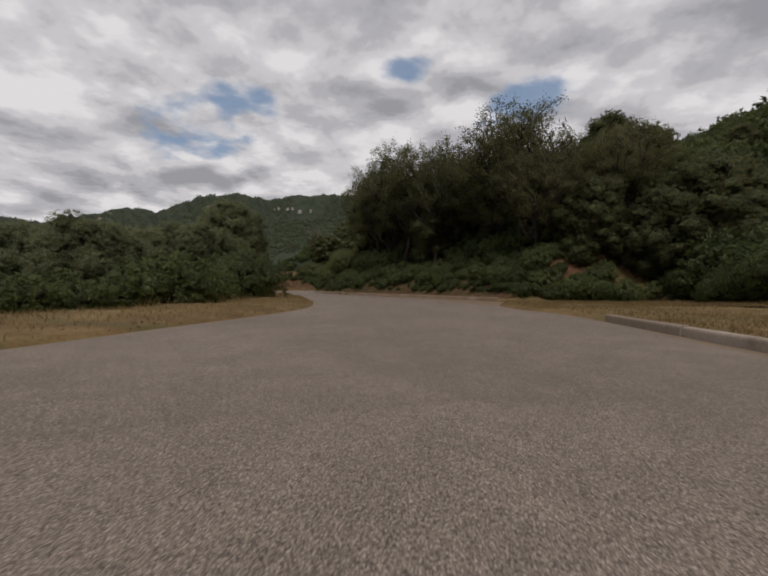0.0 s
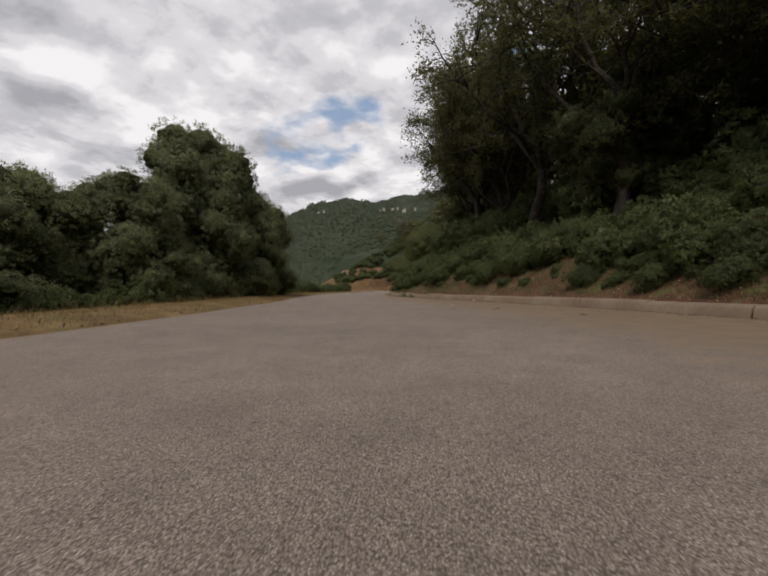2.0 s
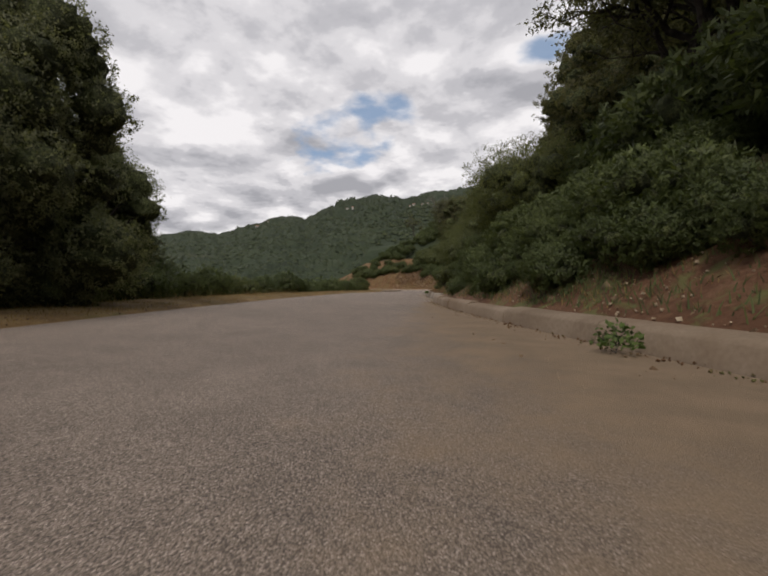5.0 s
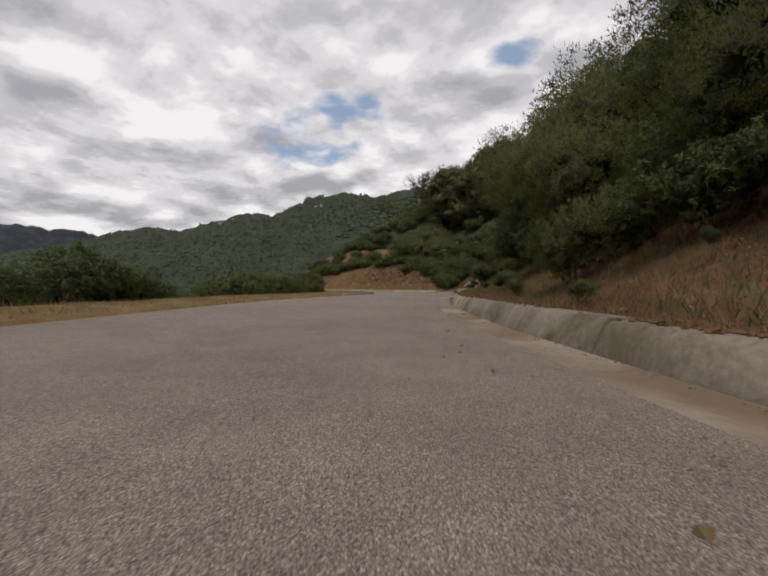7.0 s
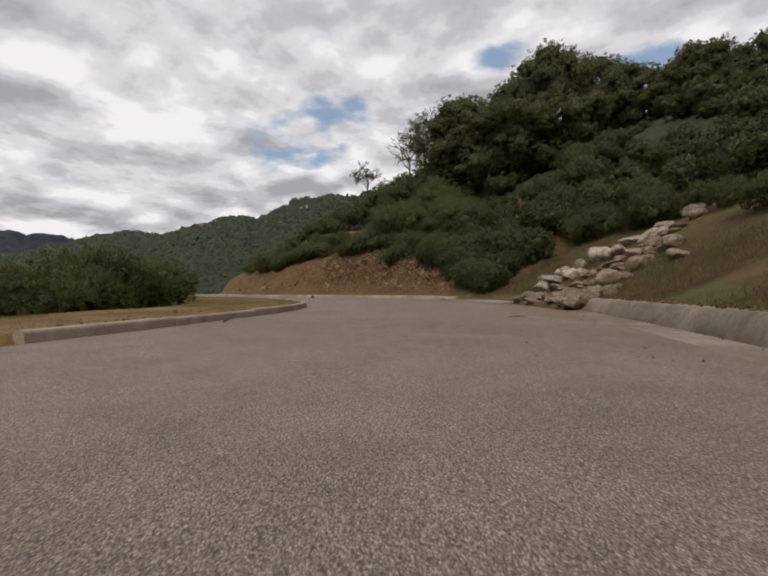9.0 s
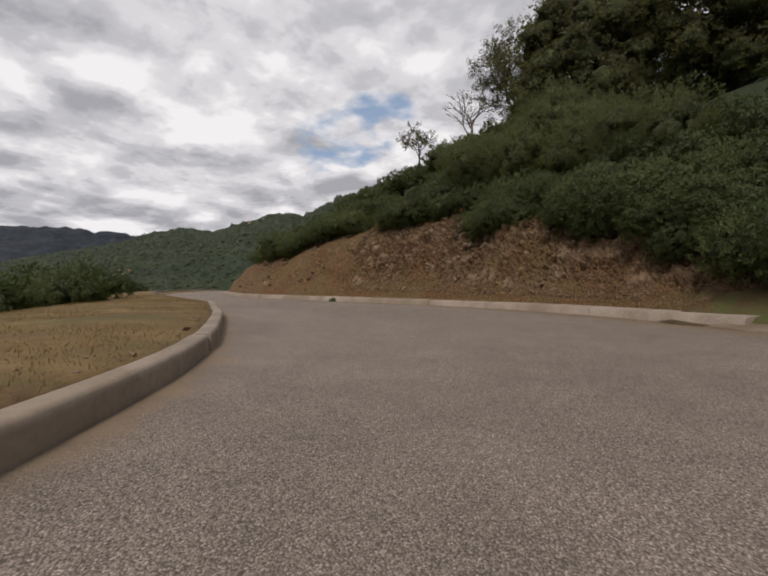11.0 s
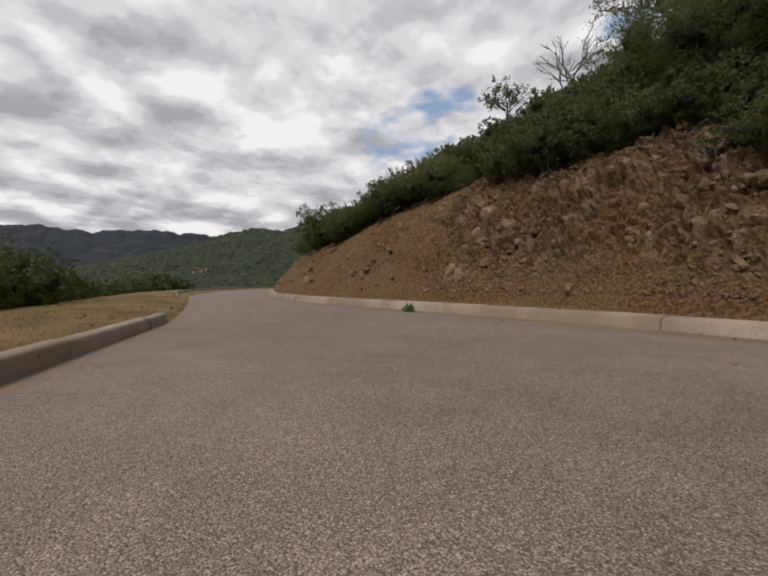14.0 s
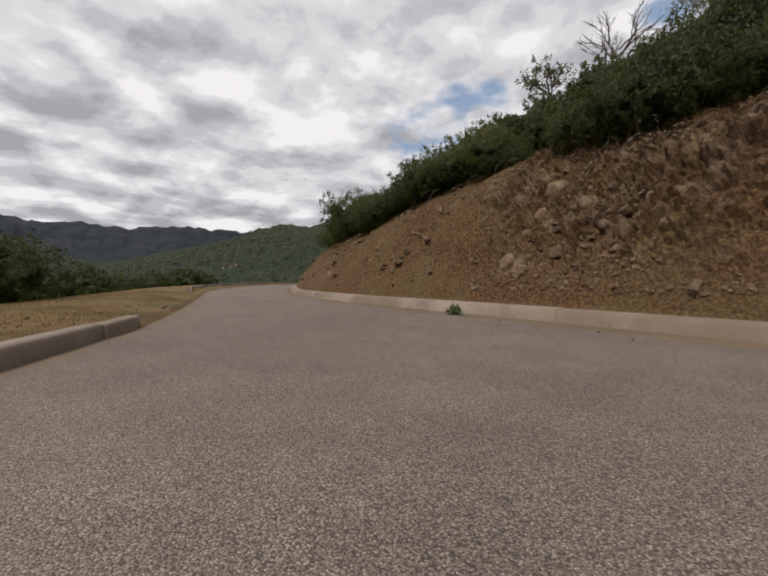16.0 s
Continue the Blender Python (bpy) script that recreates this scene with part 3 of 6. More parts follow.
strip("bank_slope", E_R, N_R, 70.2, 80.4, steps((0.7, 4, 0.14), (4, 12.4, 0.4)), lambda d, s: right_profile(np.maximum(d - 0.52 * np.clip((79 - s) / 2.5, 0, 1), 0), s), M_SLOPE, "grassy slope beside the stone chute", 0.3, 1.4, 57)
strip("bank_grass", E_R, N_R, 50.5, 70.6, steps((0.7, 4, 0.14), (4, 12.4, 0.4)), lambda d, s: right_profile(np.maximum(d - 0.52 * np.clip((79 - s) / 2.5, 0, 1), 0), s), M_BANK, "steep bank of brown soil and thin grass", 0.35, 1.4, 53)


def blocks(u, v, size, seed):
    """Broken blocks: every cell of a jittered grid has its own height and tilt; also a value for each cell."""
    u, v = u / size, v / size
    iu, iv = np.floor(u), np.floor(v)
    best = np.full(u.shape, 9.0)
    second, h, val = best.copy(), np.zeros(u.shape), np.zeros(u.shape)
    for a in (-1, 0, 1):
        for b_ in (-1, 0, 1):
            cu, cv = iu + a, iv + b_
            ou, ov = u - cu - 0.1 - 0.8 * hash2(cu, cv, seed), v - cv - 0.1 - 0.8 * hash2(cu, cv, seed + 1)
            d = np.abs(ou) + np.abs(ov) * 0.8 + 0.5 * np.hypot(ou, ov)
            near = d < best
            q = hash2(cu, cv, seed + 2)
            plane = (q - 0.4) + ou * (hash2(cu, cv, seed + 3) - 0.5) * 1.5 + ov * (hash2(cu, cv, seed + 4) - 0.35) * 1.5
            second = np.where(near, best, np.minimum(second, d))
            best, h, val = np.where(near, d, best), np.where(near, plane, h), np.where(near, hash2(cu, cv, seed + 5), val)
    return h - 0.4 * np.clip(1 - (second - best) / 0.16, 0, 1), val


def build_cliff():
    k = np.where((E_R[:, 1] >= 85.2) & (E_R[:, 1] <= 112))[0]
    near = float(np.argmin(np.abs(E_R[:, 0] + 46.5)))
    fine = np.r_[np.arange(k[0], near, 0.12), np.arange(near, k[-1], 0.8)]
    pos = np.stack([np.interp(fine, np.arange(len(E_R)), E_R[:, j]) for j in (0, 1)], 1)
    nn = np.stack([np.interp(fine, np.arange(len(E_R)), N_R[:, j]) for j in (0, 1)], 1)
    ds = steps((0.1, 2.3, 0.025), (2.3, 3.2, 0.08), (3.2, 9.0, 0.35))
    m = len(ds)
    dd, st, u = np.tile(ds, len(pos)), np.repeat(pos[:, 1], m), np.repeat(fine * 0.3, m)
    flat = (pos[:, None, :] + nn[:, None, :] * ds[None, :, None]).reshape(-1, 2)
    z = right_profile(dd, st) - 0.14 * np.clip((0.34 - dd) / 0.2, 0, 1)
    z = z + fbm(flat[:, 0] / 6, flat[:, 1] / 6, 4, 3) * np.clip(dd - 2.5, 0, 8) * 0.14
    v = np.hypot(dd, z) * np.sign(z + 1)
    ex = np.repeat(pos[:, 0], m)
    # rock in the middle, clay towards the far end, loose rubble nearer
    stony = np.clip((ex + 41.6 + 1.2 * fbm(u / 1.5, v / 1.5, 3, 90)) / 0.5, 0, 1)
    patch = np.clip(fbm(u / 0.9, v / 0.7, 4, 91) * 3.2 + 0.62, 0, 1)
    wu, wv = u + fbm(u / 0.4, v / 0.4, 3, 92) * 0.35, v + fbm(u / 0.4, v / 0.4, 3, 93) * 0.35 + u * 0.35
    h1, c1 = blocks(wu, wv, 0.55, 95)
    h2, c2 = blocks(wu * 0.8, wv, 0.19, 97)
    h3, c3 = blocks(wu, wv * 1.2, 0.085, 99)
    rock = patch * (0.3 + 0.7 * stony)
    push = fbm(u / 1.6, v / 1.6, 4, 94) * 0.45 + fbm(u / 0.22, v / 0.3, 4, 98) * 0.10
    push = push + rock * (0.11 * h1 + 0.13 * h2) + (0.2 + 0.8 * stony) * 0.10 * h3
    gate = np.clip((dd - 0.38) / 0.35, 0, 1) * np.clip((4.5 - dd) / 2, 0, 1) * np.clip((st - 85.2) / 1.5, 0, 1)
    push = push * gate
    across = np.repeat(nn, m, axis=0)
    flat = flat - across * (push * 0.75)[:, None]
    z = z + push * 0.6 - 0.8 * np.clip((dd - 7.5) / 1.5, 0, 1)
    me = mesh("cliff", np.column_stack([flat, z]), grid_faces(len(pos), m), M_CLIFF, False)
    tone = np.clip(0.25 * c1 + 0.45 * c2 + 0.3 * c3, 0, 1)
    for key, val in (("stone", np.clip(rock * (0.45 + 1.6 * h2 + 0.8 * h3) + 0.3 * h3 * stony, 0, 1) * np.clip(gate * 1.5, 0, 1)), ("tone", tone)):
        at = me.attributes.new(key, "FLOAT", "POINT")
        at.data.foreach_set("value", val.astype(np.float32))
    return tagged(new("cliff", me), "cut face of broken brown rock and clay beside the road", "rock face", kind="structure")


cliff = build_cliff()
strip("verge_left", E_L, N_L, -45, 112, steps((-0.3, 2.6, 0.12), (2.6, 8.4, 0.4)), lambda d, s: left_profile(np.maximum(d - 0.1 * (s > 72.5) * (s < 87.9), 0), s) - (0.14 + 0.16 * (s > 72.6) * (s < 87.5)) * np.clip(((0.04 + 0.1 * (s > 72.6) * (s < 87.5)) - d) / 0.13, 0, 1), M_DRY, "verge of short dry grass sloping away from the road", 0.08, 1.5, 55, "verge")


def at_station(line, nrm, y, d):
    k = np.interp(y, line[:, 1], np.arange(len(line)))
    return np.array([np.interp(k, np.arange(len(line)), line[:, j]) + d * np.interp(k, np.arange(len(line)), nrm[:, j]) for j in (0, 1)])


def sweep(line, nrm, k0, k1, section):
    """A closed solid that runs a section of (outward, height) along the line between two indices."""
    ks = np.linspace(k0, k1, max(3, int((k1 - k0) / 1.5) + 2))
    n = len(section)
    v, f = [], []
    for k in ks:
        p = [np.interp(k, np.arange(len(line)), line[:, j]) for j in (0, 1)]
        q = [np.interp(k, np.arange(len(line)), nrm[:, j]) for j in (0, 1)]
        v += [(p[0] + q[0] * o, p[1] + q[1] * o, h) for o, h in section]
    for i in range(len(ks) - 1):
        f += [(i * n + j, i * n + (j + 1) % n, (i + 1) * n + (j + 1) % n, (i + 1) * n + j) for j in range(n)]
    f += [tuple(range(n))[::-1], tuple((len(ks) - 1) * n + j for j in range(n))]
    return v, f


def kerb(name, line, nrm, y0, y1, section, unit, label, material, broken=0.0, seed=1):
    rnd = random.Random(seed)
    root = tagged(new(name), label, "kerb", kind="structure")
    k0, k1 = (np.interp(y, line[:, 1], np.arange(len(line))) for y in (y0, y1))
    k = k0
    while k < k1 - 1:
        step = unit / 0.3 * rnd.uniform(0.92, 1.08)
        a, b_ = k + 0.012, min(k + step, k1) - 0.012
        j, h = rnd.uniform(-0.012, 0.012), rnd.uniform(-0.012, 0.012)
        if rnd.random() < broken:
            b_ -= rnd.uniform(0.05, 0.2)
            h -= rnd.uniform(0.01, 0.04)
        v, f = sweep(line, nrm, a, b_, [(o + j, z + (h if z > 0 else 0)) for o, z in section])
        me = mesh("kerb_stone", v, f, material, False)
        me.polygons.foreach_set("use_smooth", [len(q.vertices) == 4 for q in me.polygons])
        me.set_sharp_from_angle(angle=radians(38))
        part("kerb_stone", me, root)
        k += step
    return root


KERB = [(0.0, -0.15), (0.008, 0.08), (0.013, 0.104), (0.025, 0.117), (0.045, 0.122), (0.12, 0.124), (0.15, 0.114), (0.16, 0.08), (0.16, -0.15)]
LOWKERB = [(0.0, -0.15), (0.05, 0.15), (0.08, 0.185), (0.12, 0.2), (0.3, 0.22), (0.33, -0.15)]
kerb("kerb_left", E_L, N_L, 72.8, 87.6, KERB, 2.0, "low rounded pale concrete kerb along the grass verge", M_CONCRETE, 0.0, 3)
kerb("kerb_start", E_R, N_R, -44, 6.4, KERB, 2.0, "low rounded concrete kerb edging dry grass", M_CONCRETE, 0.0, 4)
kerb("kerb_bank", E_R, N_R, 21.8, 50.8, LOWKERB, 2.1, "chipped muddy concrete kerb at the foot of an earth bank", M_MUDKERB, 0.12, 5)
kerb("kerb_cliff", E_R, N_R, 86.2, 110, [(0.0, -0.15), (0.06, 0.105), (0.09, 0.13), (0.36, 0.155), (0.38, -0.15)], 2.4, "concrete kerb at the foot of the rock face", M_CONCRETE, 0.15, 6)


def build_apron():
    """The concrete lip that turns off the road at the foot of the stone chute."""
    k0, k1 = (np.interp(y, E_R[:, 1], np.arange(len(E_R))) for y in (83.0, 86.4))
    v, f = sweep(E_R, N_R, k0, k1, [(-0.25, -0.15), (-0.22, 0.010), (0.0, 0.03), (0.35, 0.10), (0.58, 0.13), (0.62, -0.15)])
    tagged(new("apron", mesh("apron", v, f, M_GUTTER, False)), "sloping concrete lip at the foot of the chute", "kerb", kind="structure")


build_apron()
kerb("gutter", E_R, N_R, 50.6, 80.1, [(-0.05, -0.2), (-0.05, -0.03), (0.0, -0.005), (0.2, -0.014), (0.4, 0.0), (0.42, -0.2)], 3.0, "flat concrete gutter strip stained with mud", M_GUTTER, 0.0, 7)
kerb("retaining_wall", E_R, N_R, 50.9, 79.9, [(0.4, -0.2), (0.42, 0.0), (0.52, 0.21), (0.56, 0.245), (0.74, 0.25), (0.78, -0.2)], 6.5, "low leaning concrete wall holding back the bank", M_WALL, 0.0, 8)

# ---- plants ----


def shaded_leaf_mass():
    """The inside of a crown: small leaves, with the shade of the gaps painted dark."""
    m, nt, b, v = base_material("shaded_leaf_core", 0.8)
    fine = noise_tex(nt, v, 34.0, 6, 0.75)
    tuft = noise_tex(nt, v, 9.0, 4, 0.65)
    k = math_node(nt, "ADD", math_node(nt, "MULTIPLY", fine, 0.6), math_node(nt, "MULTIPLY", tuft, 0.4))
    # the dark stop is painted shade between the leaves
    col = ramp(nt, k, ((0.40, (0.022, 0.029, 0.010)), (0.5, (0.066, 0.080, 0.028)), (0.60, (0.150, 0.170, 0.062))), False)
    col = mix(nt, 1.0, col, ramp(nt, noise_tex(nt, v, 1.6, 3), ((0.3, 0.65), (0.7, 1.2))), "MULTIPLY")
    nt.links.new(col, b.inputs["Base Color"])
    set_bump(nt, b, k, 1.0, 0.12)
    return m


M_SHADED_INNER = shaded_leaf_mass()



def tube(points, radii, seg=7):
    pts = [Vector(p) for p in points]
    v, f = [], []
    for i, (p, r) in enumerate(zip(pts, radii)):
        d = (pts[min(i + 1, len(pts) - 1)] - pts[max(i - 1, 0)]).normalized()
        a = d.orthogonal().normalized()
        b_ = d.cross(a)
        v += [tuple(p + (a * math.cos(t) + b_ * math.sin(t)) * r) for t in (2 * math.pi * j / seg for j in range(seg))]
    for i in range(len(pts) - 1):
        f += [(i * seg + j, i * seg + (j + 1) % seg, (i + 1) * seg + (j + 1) % seg, (i + 1) * seg + j) for j in range(seg)]
    f.append(tuple((len(pts) - 1) * seg + j for j in range(seg)))
    return v, f


def crooked(start, end, rnd, n=5, wobble=0.12):
    a, b_ = Vector(start), Vector(end)
    l = (b_ - a).length
    return [a.lerp(b_, i / (n - 1)) + (Vector((rnd.uniform(-1, 1), rnd.uniform(-1, 1), rnd.uniform(-0.5, 0.5))) * l * wobble if 0 < i < n - 1 else Vector()) for i in range(n)]


def leaf_quads(p, out, length, rs, width=0.5):
    """A folded diamond leaf at each point, pointing more or less outward."""
    n = len(p)
    d = out * 0.7 + rs.normal(0, 0.75, (n, 3))
    d /= np.linalg.norm(d, axis=1)[:, None] + 1e-9
    side = np.cross(d, rs.normal(0, 1, (n, 3)))
    side /= np.linalg.norm(side, axis=1)[:, None] + 1e-9
    L = length * rs.uniform(0.6, 1.35, (n, 1))
    w = L * width
    v = np.stack([p - d * L * 0.5, p + side * w * 0.5, p + d * L * 0.5, p - side * w * 0.5], 1).reshape(-1, 3)
    return v, np.arange(4 * n).reshape(n, 4)


def leaf_tris(p, out, length, rs, width=0.62, rise=0.0):
    """A small pointed leaf at each point."""
    n = len(p)
    d = out * 0.6 + rs.normal(0, 0.8 - 0.35 * rise, (n, 3)) + np.array([0, 0, rise])
    d /= np.linalg.norm(d, axis=1)[:, None] + 1e-9
    side = np.cross(d, rs.normal(0, 1, (n, 3)))
    side /= np.linalg.norm(side, axis=1)[:, None] + 1e-9
    L = length * rs.uniform(0.6, 1.35, (n, 1))
    v = np.stack([p - side * L * width * 0.5, p + side * L * width * 0.5, p + d * L], 1).reshape(-1, 3)
    return v, np.arange(3 * n).reshape(n, 3)


def ball(centre, radius, rs, nu=18, nv=12):
    """A lumpy closed ball, for the dense inside of a crown."""
    u, w = np.meshgrid(np.linspace(0, 2 * np.pi, nu, endpoint=False), np.linspace(0.12, np.pi - 0.12, nv))
    d = np.stack([np.cos(u) * np.sin(w), np.sin(u) * np.sin(w), np.cos(w)], -1).reshape(-1, 3)
    v = np.asarray(centre) + d * np.asarray(radius) * (rs.uniform(0.86, 1.1, (len(d), 1)) + 0.16 * np.sin(d @ rs.normal(0, 3, (3, 1)) * 2 + 1))
    f = [(i * nu + j, (i + 1) * nu + j, (i + 1) * nu + (j + 1) % nu, i * nu + (j + 1) % nu) for i in range(nv - 1) for j in range(nu)]
    f += [tuple(range(nu)), tuple((nv - 1) * nu + j for j in reversed(range(nu)))]
    return v, f


def outward(me, vectors):
    at = me.attributes.new("outward", "FLOAT_VECTOR", "POINT")
    at.data.foreach_set("vector", np.asarray(vectors, np.float32).ravel())


def crown_mesh(name, lobes, leaves, length, material, seed, core=0.6, open_share=0.35, inner=0.55, open_above=9.0, width=0.62, coarse=(18, 12), rise=0.0):
    """Leaves in clumps over rounded lobes (centre, radii); the inner lobes hold a dense core."""
    rs = np.random.RandomState(seed)
    c = np.array([l[0] for l in lobes], float)
    r = np.array([l[1] for l in lobes], float)
    share = (r[:, 0] * r[:, 2])
    share = share / share.sum()
    V, F, base = [], [], 0
    P, O = [], []
    for i in range(len(lobes)):
        n = int(leaves * share[i] * 1.5)
        # twigs: clump centres on the lobe, leaves gathered round them
        m = max(12, n // 15)
        d = rs.normal(0, 1, (m, 3))
        d /= np.linalg.norm(d, axis=1)[:, None]
        hub = d * (inner + (1.03 - inner) * rs.rand(m, 1) ** 0.7)
        pick = rs.randint(0, m, n)
        spread = rs.normal(0, 0.055, (n, 3))
        q = c[i] + (hub[pick] + spread) * r[i]
        keep = np.ones(n, bool)
        for j in range(len(lobes)):
            if j != i:
                keep &= (((q - c[j]) / r[j]) ** 2).sum(1) > 0.4
        P.append(q[keep]), O.append(d[pick][keep])
    P, O = np.vstack(P), np.vstack(O)
    v, f = leaf_tris(P, O, length, rs, width, rise)
    V.append(v)
    F += f.tolist()
    base, n_leaves = len(v), len(f)
    for i in range(len(lobes)):
        if rs.rand() < open_share or i > open_above * len(lobes):
            continue
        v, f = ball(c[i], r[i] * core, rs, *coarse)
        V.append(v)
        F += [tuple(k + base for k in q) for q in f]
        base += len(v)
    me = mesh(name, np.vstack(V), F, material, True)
    # second slot: the cores, whose colour holds the crown's inner shade
    me.materials.append(M_SHADED_INNER)
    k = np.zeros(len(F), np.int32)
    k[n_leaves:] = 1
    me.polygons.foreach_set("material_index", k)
    mid = (c * share[:, None]).sum(0)
    up = P - mid
    up = 0.6 * O + 0.5 * up / (np.linalg.norm(up, axis=1)[:, None] + 1e-6)
    outward(me, np.vstack([np.repeat(up, 3, axis=0), np.zeros((base - 3 * len(P), 3))]))
    return me


def make_tree(name, h, spread, seed, material, label, leaves=11000, length=0.17, low=0.25, lobes_n=16, open_share=0.35, core=0.52, inner=0.55, open_above=9.0, category="tree", limbs=2):
    rnd = random.Random(seed)
    root = tagged(new(name), label, category)
    lobes = []
    for i in range(lobes_n):
        t = i / (lobes_n - 1)
        z = h * (low + (0.86 - low) * t)
        rim = spread * math.sin(math.pi * (0.20 + 0.70 * t)) ** 0.8
        a, q = i * 2.4 + rnd.uniform(-0.4, 0.4), rim * rnd.uniform(0.35, 0.80)
        s = spread * rnd.uniform(0.30, 0.47) * min(1.0, (22 / lobes_n) ** 0.4)
        lobes.append(((q * math.cos(a), q * math.sin(a), z), (s, s * rnd.uniform(0.85, 1.1), s * rnd.uniform(0.65, 0.9))))
    lean = (rnd.uniform(-0.4, 0.4), rnd.uniform(-0.4, 0.4))
    fork = (lean[0], lean[1], h * 0.33)
    v, f = tube(crooked((0, 0, -0.6), fork, rnd, 5, 0.05), [0.030 * h, 0.023 * h, 0.020 * h, 0.018 * h, 0.016 * h], 9)
    part("trunk", mesh("trunk", v, f, M_BARK), root)
    for i in range(0, lobes_n, limbs):
        c = lobes[i][0]
        v, f = tube(crooked(fork if c[2] > fork[2] + 0.5 else (lean[0] * 0.6, lean[1] * 0.6, h * 0.22), c, rnd, 6, 0.1), [0.014 * h, 0.012 * h, 0.010 * h, 0.007 * h, 0.004 * h, 0.002 * h], 6)
        part("limb", mesh("limb", v, f, M_BARK), root)
    part("crown", crown_mesh("crown", lobes, leaves, length, material, seed + 100, core, open_share, inner, open_above), root)
    return root


def make_branching(name, h, spread, seed, material, label, leaves, length, low=0.26, limbs=9, width=0.55):
    """An open tree: limbs that fork into branches and twigs, with leaves gathered round the twigs."""
    rnd, rs = random.Random(seed), np.random.RandomState(seed)
    root = tagged(new(name), label, "tree")
    fork = Vector((rnd.uniform(-0.05, 0.05) * h, rnd.uniform(-0.05, 0.05) * h, h * low))
    v, f = tube(crooked((0, 0, -0.6), fork, rnd, 5, 0.06), [0.028 * h, 0.022 * h, 0.019 * h, 0.017 * h, 0.015 * h], 9)
    part("trunk", mesh("trunk", v, f, M_BARK), root)
    mid, axes = Vector((0, 0, h * 0.60)), Vector((spread, spread, h * 0.40))
    hubs, ways = [], []

    def shell(d, k):
        d = d.normalized()
        return mid + Vector((d.x * axes.x, d.y * axes.y, d.z * axes.z)) * k

    for i in range(limbs):
        V, F = [], []

        def add(points, radii, seg):
            vv, ff = tube(points, radii, seg)
            m = len(V)
            V.extend(vv), F.extend(tuple(k + m for k in g) for g in ff)

        a = i * 2.4 + rnd.uniform(-0.35, 0.35)
        aim = Vector((math.cos(a), math.sin(a), -0.35 + 1.5 * (i + 0.5) / limbs + rnd.uniform(-0.2, 0.2)))
        if i == limbs - 1:
            aim = Vector((0.2, 0.1, 1))
        line = crooked(fork, shell(aim, rnd.uniform(0.62, 0.78)), rnd, 6, 0.09)
        add(line, [0.013 * h, 0.011 * h, 0.009 * h, 0.007 * h, 0.005 * h, 0.003 * h], 6)
        for j in range(8):
            t = 1.6 + 3.4 * (j + rnd.random()) / 8
            start = line[int(t)].lerp(line[min(int(t) + 1, 5)], t - int(t))
            d = aim.normalized() * 0.9 + Vector((rnd.gauss(0, 0.6), rnd.gauss(0, 0.6), rnd.gauss(0.1, 0.5)))
            tip = start.lerp(shell(d, rnd.uniform(0.85, 1.04)), rnd.uniform(0.6, 1.0))
            arm = crooked(start, tip, rnd, 4, 0.12)
            add(arm, [0.0052 * h, 0.004 * h, 0.003 * h, 0.0016 * h], 5)
            for k in range(7):
                q = arm[1 + k % 3]
                w = (tip - start).normalized() * 0.7 + Vector((rnd.gauss(0, 0.7), rnd.gauss(0, 0.7), rnd.gauss(0.05, 0.5)))
                e = q + w.normalized() * h * rnd.uniform(0.04, 0.11)
                add([q, q.lerp(e, 0.5) + Vector((0, 0, 0.01 * h)), e], [0.0018 * h, 0.0013 * h, 0.0007 * h], 4)
                hubs += [tuple(e), tuple(q.lerp(e, 0.6))]
                ways += [tuple(w.normalized())] * 2
        part("limb", mesh("limb", V, F, M_BARK), root)
    hubs, ways = np.array(hubs), np.array(ways)
    weight = rs.uniform(0.2, 1.0, len(hubs))
    pick = rs.choice(len(hubs), leaves, p=weight / weight.sum())
    off = rs.normal(0, 0.014 * h, (leaves, 3)) + ways[pick] * rs.normal(0, 0.016 * h, (leaves, 1))
    P = hubs[pick] + off
    out = P - np.array(mid)
    out /= np.linalg.norm(out, axis=1)[:, None] + 1e-6
    v, f = leaf_tris(P, ways[pick], length, rs, width)
    own = off / (np.linalg.norm(off, axis=1)[:, None] + 1e-6)
    O = np.repeat(0.65 * out + 0.45 * own, 3, axis=0)
    me = mesh("crown", v, f, material, True)
    outward(me, O)
    part("crown", me, root)
    return root


def make_shrub(name, h, spread, seed, material, label, leaves=9000, length=0.07, lobes_n=7, category="shrub", coarse=(12, 8), width=0.4, rise=0.0):
    rnd = random.Random(seed)
    root = tagged(new(name), label, category)
    lobes = []
    for i in range(lobes_n):
        a, q = i * 2.4 + rnd.uniform(-0.5, 0.5), spread * rnd.uniform(0.15, 0.62) * (0 if i == 0 else 1)
        z = h * (0.58 if i == 0 else rnd.uniform(0.25, 0.55))
        s = spread * rnd.uniform(0.38, 0.55)
        lobes.append(((q * math.cos(a), q * math.sin(a), z), (s, s, min(s, h * rnd.uniform(0.34, 0.46)))))
    for i in range(1, lobes_n, 2):
        v, f = tube(crooked((0, 0, -0.3), lobes[i][0], rnd, 4, 0.1), [0.03, 0.024, 0.016, 0.008], 5)
        part("stem", mesh("stem", v, f, M_BARK), root)
    part("foliage", crown_mesh("foliage", lobes, leaves, length, material, seed + 300, 0.36, 0.0, 0.36, 9.0, width, coarse, rise), root)
    return root


